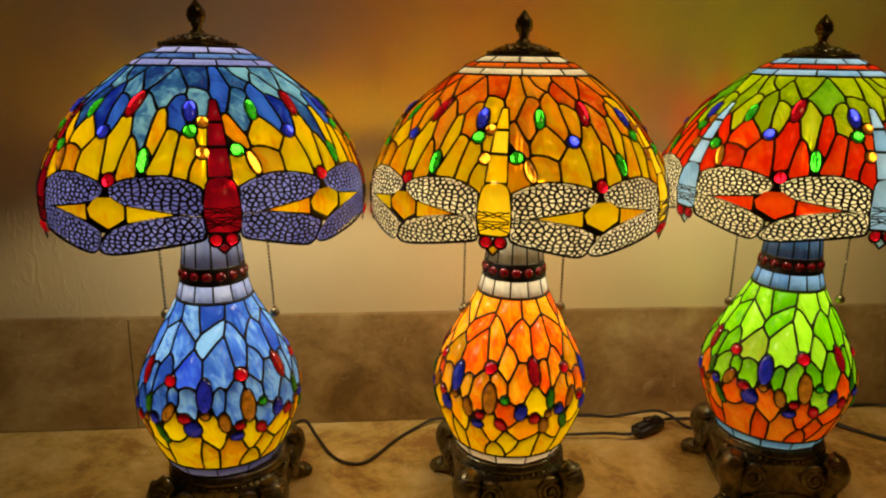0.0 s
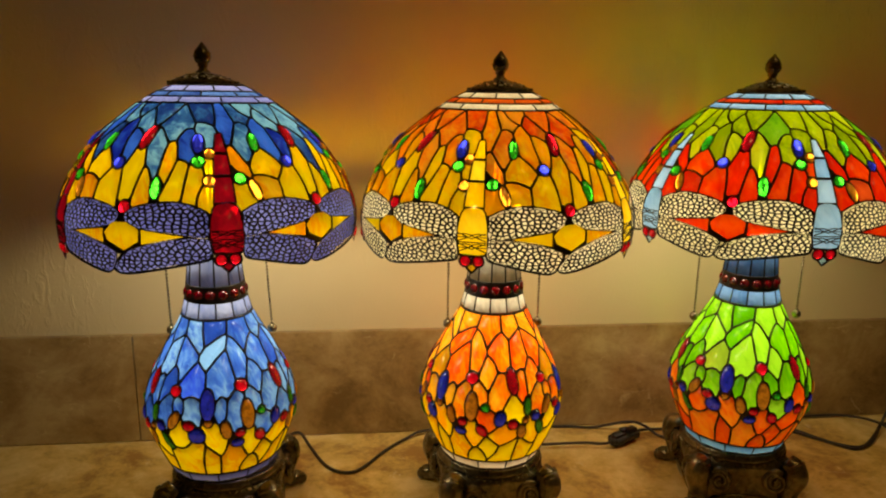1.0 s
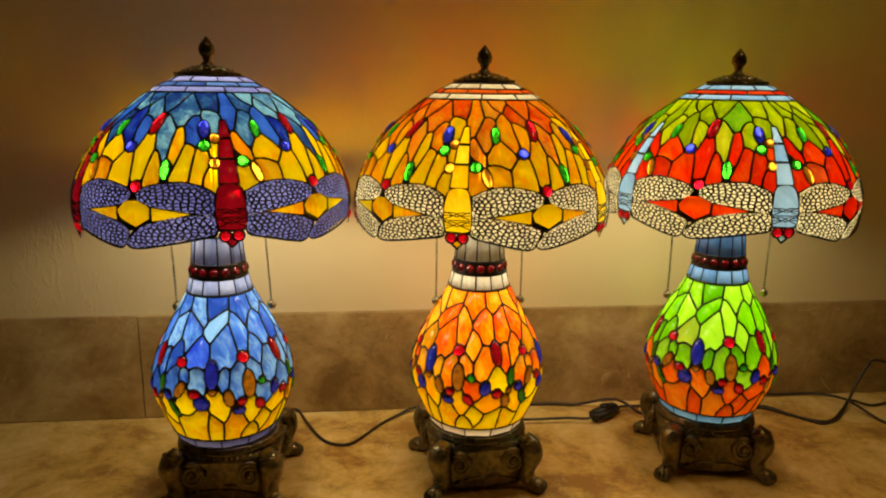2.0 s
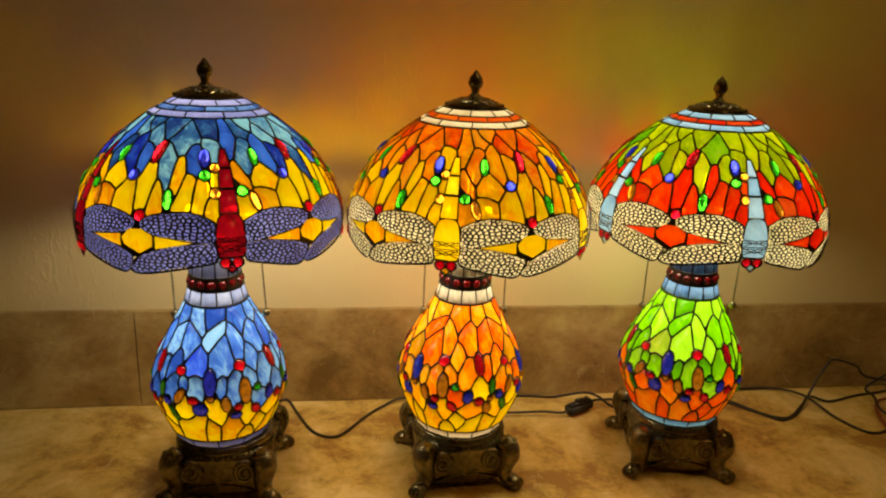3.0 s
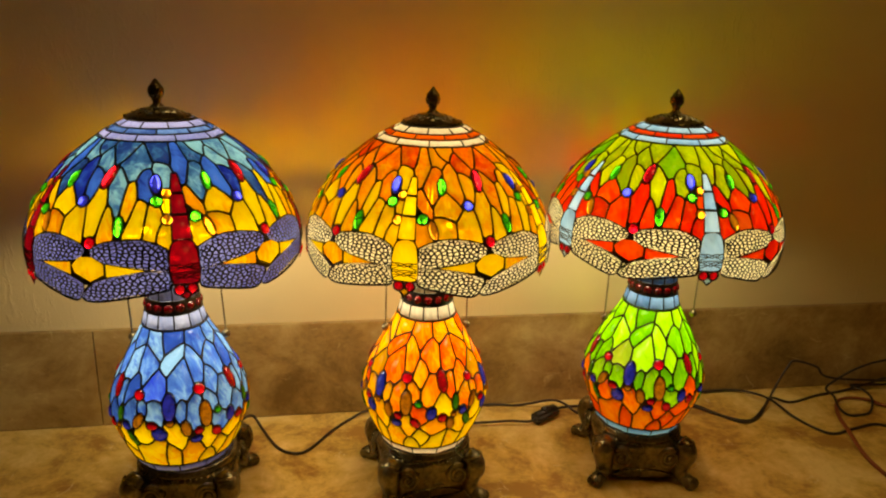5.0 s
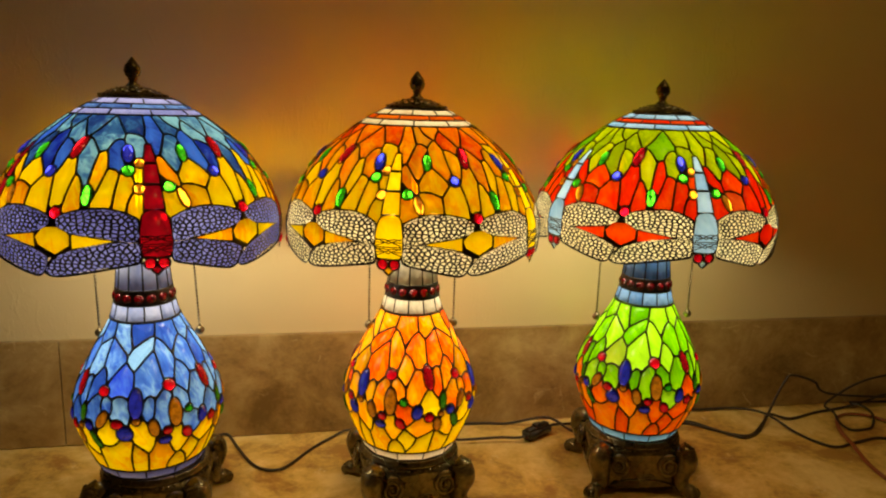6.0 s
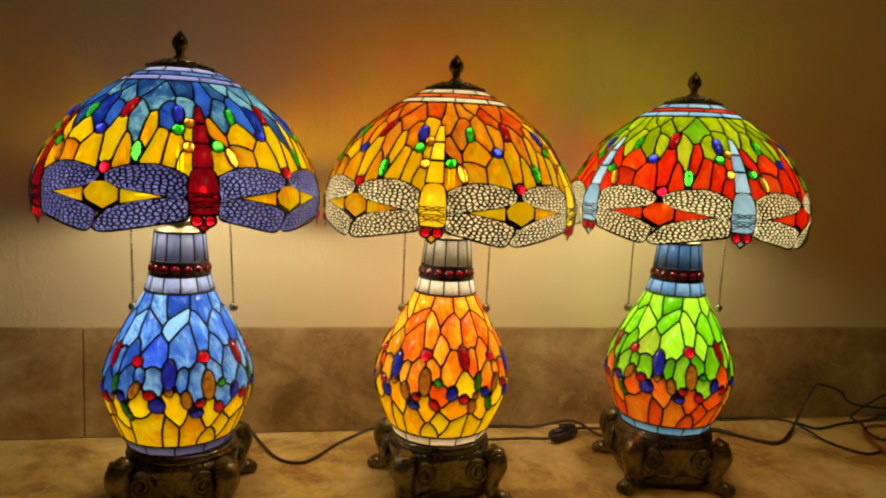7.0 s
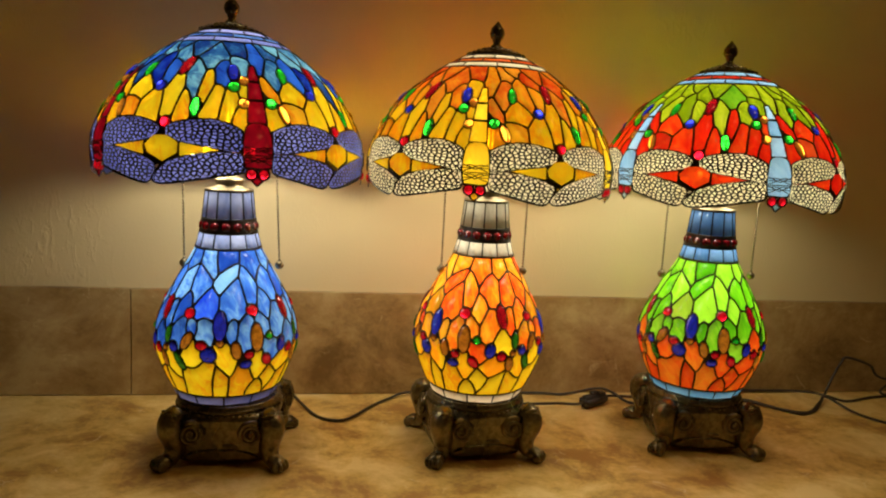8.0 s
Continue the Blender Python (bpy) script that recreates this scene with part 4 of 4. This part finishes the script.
def table_lamp(spec, palette, label):
    lamp = tagged(new("table_lamp"), label=label, category="table lamp", group="three mosaic lamps")
    lamp.location = (spec["x"], spec["y"], 0)
    ped = new("pedestal", None)
    ped.parent = lamp
    ped.rotation_euler[2] = radians(spec["foot"])
    ped.location[0] = spec.get("step", 0.0)
    tagged(ped, label="dark bronze cast foot with scrolls and paws")
    foot_parts(ped)
    body = tagged(new("glass_body", LEADED_BODY.lead), label="lit pear-shaped leaded glass body")
    body.parent = lamp
    body.rotation_euler[2] = radians(spec["body"])
    LEADED_BODY.fill(body, palette, {"bead": "dark red glass bead"})
    shade = tagged(new("shade", LEADED_SHADE.lead), label="lit domed leaded glass shade with dragonflies")
    shade.parent = lamp
    shade.rotation_euler[2] = radians(spec["shade"])
    LEADED_SHADE.fill(shade, palette, {"eye": "red glass eye"})
    for name, me in FILIGREE:
        for k in range(5):
            ob = new(name, me)
            ob.parent = shade
            ob.rotation_euler[2] = 2 * math.pi * k / 5
    cap = part("cap", cap_mesh(), BRONZE, lamp, "pierced dark bronze cap")
    bud = part("finial", finial_mesh(), BRONZE, lamp, "dark bronze bud finial")
    for ob in (shade, cap, bud):
        # the crown sits a little askew on its stem
        at = Vector((0, 0, 0.64))
        turn = Matrix.Rotation(radians(spec.get("tip", 0.0)), 4, "X")
        spin = Matrix.Rotation(radians(spec["shade"]), 4, "Z")
        ob.matrix_basis = Matrix.Translation(at + Vector((spec.get("slip", 0.0) + (0.0 if ob is shade else spec.get("cap", 0.0)), 0, spec.get("lift", 0.0)))) @ turn @ Matrix.Translation(-at) @ spin
    part("collar", lathe([(0.030, 0.401), (0.0352, 0.4025), (0.0352, 0.4055), (0.030, 0.407), (0.0215, 0.409), (0.019, 0.413), (0.0225, 0.417), (0.0215, 0.421), (0.012, 0.424), (0.008, 0.430)], 36), BRASS, lamp, "aged brass collar")
    part("stem", lathe([(0.0045, 0.428), (0.0045, 0.640)], 12), BRASS, lamp)
    reach = spec.get("reach", 0.067)
    for m in (-1, 1):
        arm = tube(spline([(0, 0, 0.455), (m * 0.012, 0, 0.452), (m * 0.024, 0, 0.455)], 4), 0.004, 8)
        part("arm", arm, BRASS, lamp)
        sock = lathe([(0.008, 0.0), (0.0125, 0.002), (0.0125, 0.014), (0.010, 0.016)], 16)
        bmesh.ops.transform(sock, matrix=Matrix.Translation((m * 0.020, 0, 0.455)) @ Matrix.Rotation(radians(90 * m), 4, "Y"), verts=sock.verts)
        part("socket", sock, BRASS, lamp)
        chain = bmesh.new()
        top, ball = 0.452, 0.298
        tube([(m * 0.034, 0, 0.4525), (m * (reach - 0.003), 0, 0.4525), (m * reach, 0, 0.450)], 0.0012, 6, chain)
        count = int((top - ball) / 0.0048)
        sway = spec["sway"][0 if m < 0 else 1]
        for k in range(count):
            blob(chain, (m * reach + sway * k / count, 0, top - 0.003 - 0.0048 * k), (0.0020, 0.0020, 0.0021), None, 6, 5)
        tube([(m * reach, 0, top), (m * reach + sway, 0, ball)], 0.0005, 4, chain)
        pull = part("pull_chain", chain, BRASS, lamp, "beaded brass pull chain")
        knob = bmesh.new()
        blob(knob, (m * reach + sway, 0, ball - 0.006), (0.0068, 0.0068, 0.0066), None, 16, 10)
        tube([(m * reach + sway, 0, ball - 0.001), (m * reach + sway, 0, ball + 0.003)], 0.0022, 8, knob)
        part("knob", knob, BRASS, pull, "round brass knob")
        lm = bpy.data.lights.new("shade_bulb", "POINT")
        lm.energy, lm.color, lm.shadow_soft_size = SHADE_WATTS * spec["power"], BULB_COLOUR, 0.036
        bulb = new("shade_bulb", lm)
        bulb.parent = lamp
        bulb.location = (m * 0.046, 0, 0.480)
    lm = bpy.data.lights.new("body_bulb", "POINT")
    lm.energy, lm.color, lm.shadow_soft_size = BASE_WATTS, BULB_COLOUR, 0.025
    bulb = new("body_bulb", lm)
    bulb.parent = lamp
    bulb.location = (0, 0, 0.246)
    return lamp


LABELS = ["blue and yellow stained glass lamp with red dragonflies, lit", "orange and yellow stained glass lamp with yellow dragonflies, lit", "green and red stained glass lamp with pale blue dragonflies, lit"]
LAMPS[2]["reach"] = 0.083


# ---- cords on the counter ----
def cord(name, ctrl, label, radius=0.0027, material=None, twin=False):
    bm = bmesh.new()
    pts = spline(ctrl, 10)
    if twin:
        for m in (-1, 1):
            tube([p + Vector((m * radius * 0.95, m * radius * 0.3, 0)) for p in pts], radius, 8, bm)
    else:
        tube(pts, radius, 8, bm)
    me = bpy.data.meshes.new(name)
    bm.to_mesh(me)
    bm.free()
    me.materials.append(material or CORD)
    me.polygons.foreach_set("use_smooth", [True] * len(me.polygons))
    return tagged(new(name, me), label=label, category="power cord", group="cords on the counter")


def cords():
    z = 0.0034
    cord("power_cord", [(-0.405, -0.150, 0.030), (-0.375, -0.075, 0.030), (-0.352, -0.020, 0.016), (-0.329, -0.059, 0.008), (-0.304, -0.109, z), (-0.282, -0.135, z), (-0.256, -0.142, z), (-0.234, -0.125, z), (-0.196, -0.072, z), (-0.160, -0.034, z), (-0.124, -0.014, 0.008), (-0.06, -0.012, z), (0.127, -0.008, z),
                        (0.192, -0.016, z), (0.255, -0.035, 0.022), (0.285, -0.042, 0.016), (0.312, -0.064, z), (0.36, -0.07, z), (0.52, -0.050, z), (0.571, -0.056, z), (0.599, -0.090, z), (0.630, -0.127, z), (0.652, -0.134, z), (0.692, -0.112, z), (0.740, -0.066, 0.010),
                        (0.768, -0.050, 0.046), (0.788, -0.045, 0.078), (0.804, -0.043, 0.090), (0.858, -0.045, 0.074), (0.905, -0.040, 0.042), (1.10, -0.04, 0.02), (1.25, -0.08, z)],
         "black lamp cord lying slack along the counter")
    flex = cord("power_cord", [(0.020, -0.150, 0.030), (0.045, -0.100, 0.020), (0.080, -0.086, 0.010), (0.125, -0.086, 0.010), (0.160, -0.088, 0.011), (0.186, -0.095, 0.012), (0.206, -0.092, 0.013), (0.262, -0.058, 0.013), (0.283, -0.045, 0.010), (0.338, -0.034, z), (0.42, -0.045, z), (0.52, -0.058, z), (0.568, -0.064, z), (0.600, -0.096, z), (0.640, -0.126, z),
                               (0.672, -0.122, z), (0.715, -0.090, 0.010), (0.751, -0.060, 0.012), (0.794, -0.068, z), (0.871, -0.046, z), (0.939, -0.034, z), (1.011, -0.028, 0.014), (1.062, -0.026, 0.026), (1.16, -0.03, 0.02), (1.3, -0.05, z)],
                "black lamp cord with an inline rocker switch")
    bm = bmesh.new()
    bmesh.ops.create_cube(bm, size=1)
    bm.transform(Matrix.Diagonal((0.072, 0.031, 0.027, 1)))
    bmesh.ops.bevel(bm, geom=bm.edges[:], offset=0.0075, segments=4, affect="EDGES")
    for v in bm.verts:
        k = 1 - 0.28 * (abs(v.co.x) / 0.036) ** 2
        v.co.y *= k
        v.co.z *= k
    place = Matrix.Translation((0.234, -0.075, 0.0138)) @ Matrix.Rotation(math.atan2(0.034, 0.056), 4, "Z")
    bmesh.ops.transform(bm, matrix=place, verts=bm.verts)
    box_ = part("switch", bm, PLASTIC, flex, "black plastic inline switch")
    bm = bmesh.new()
    bmesh.ops.create_cube(bm, size=1)
    bm.transform(Matrix.Translation((0, 0, 0.0137)) @ Matrix.Rotation(radians(7), 4, "Y") @ Matrix.Diagonal((0.020, 0.011, 0.006, 1)))
    bmesh.ops.bevel(bm, geom=bm.edges[:], offset=0.0015, segments=2, affect="EDGES")
    bmesh.ops.transform(bm, matrix=place, verts=bm.verts)
    part("rocker", bm, PLASTIC, box_)
    cord("power_cord", [(0.415, -0.140, 0.030), (0.470, -0.060, 0.022), (0.545, -0.012, 0.012), (0.624, -0.008, 0.006), (0.700, -0.010, 0.006), (0.733, -0.067, 0.018), (0.762, -0.126, z), (0.780, -0.175, z), (0.805, -0.195, z), (0.853, -0.184, z), (0.916, -0.171, z), (0.955, -0.190, z), (1.05, -0.21, z), (1.2, -0.17, z)],
         "black lamp cord curving forward over the counter")
    cord("power_cord", [(1.20, -0.035, 0.09), (1.051, -0.020, 0.068), (0.986, -0.020, 0.052), (0.934, -0.022, 0.026), (0.906, -0.030, 0.010), (0.897, -0.068, 0.012), (0.881, -0.108, 0.007), (0.887, -0.131, z), (0.912, -0.134, z), (0.944, -0.124, z), (0.974, -0.090, 0.012), (0.985, -0.050, 0.012), (0.975, -0.022, 0.010), (1.02, -0.016, 0.006), (1.15, -0.02, z)],
         "thin dark cord looped in a loose coil", 0.0026)
    cord("speaker_wire", [(1.15, -0.20, z), (1.03, -0.138, z), (0.995, -0.108, 0.005), (0.975, -0.080, 0.005), (0.945, -0.066, 0.005), (0.912, -0.070, 0.005), (0.884, -0.095, 0.006), (0.858, -0.140, 0.005), (0.835, -0.195, 0.009), (0.812, -0.275, z), (0.806, -0.352, z), (0.81, -0.46, z), (0.83, -0.60, z), (0.84, -0.69, z)],
         "red-brown twin wire running to the counter's edge", 0.0024, RED_CORD, True)


room()
ceiling_light()
cords()
for spec, palette, label in zip(LAMPS, PALETTES, LABELS):
    table_lamp(spec, palette, label)
stonework()
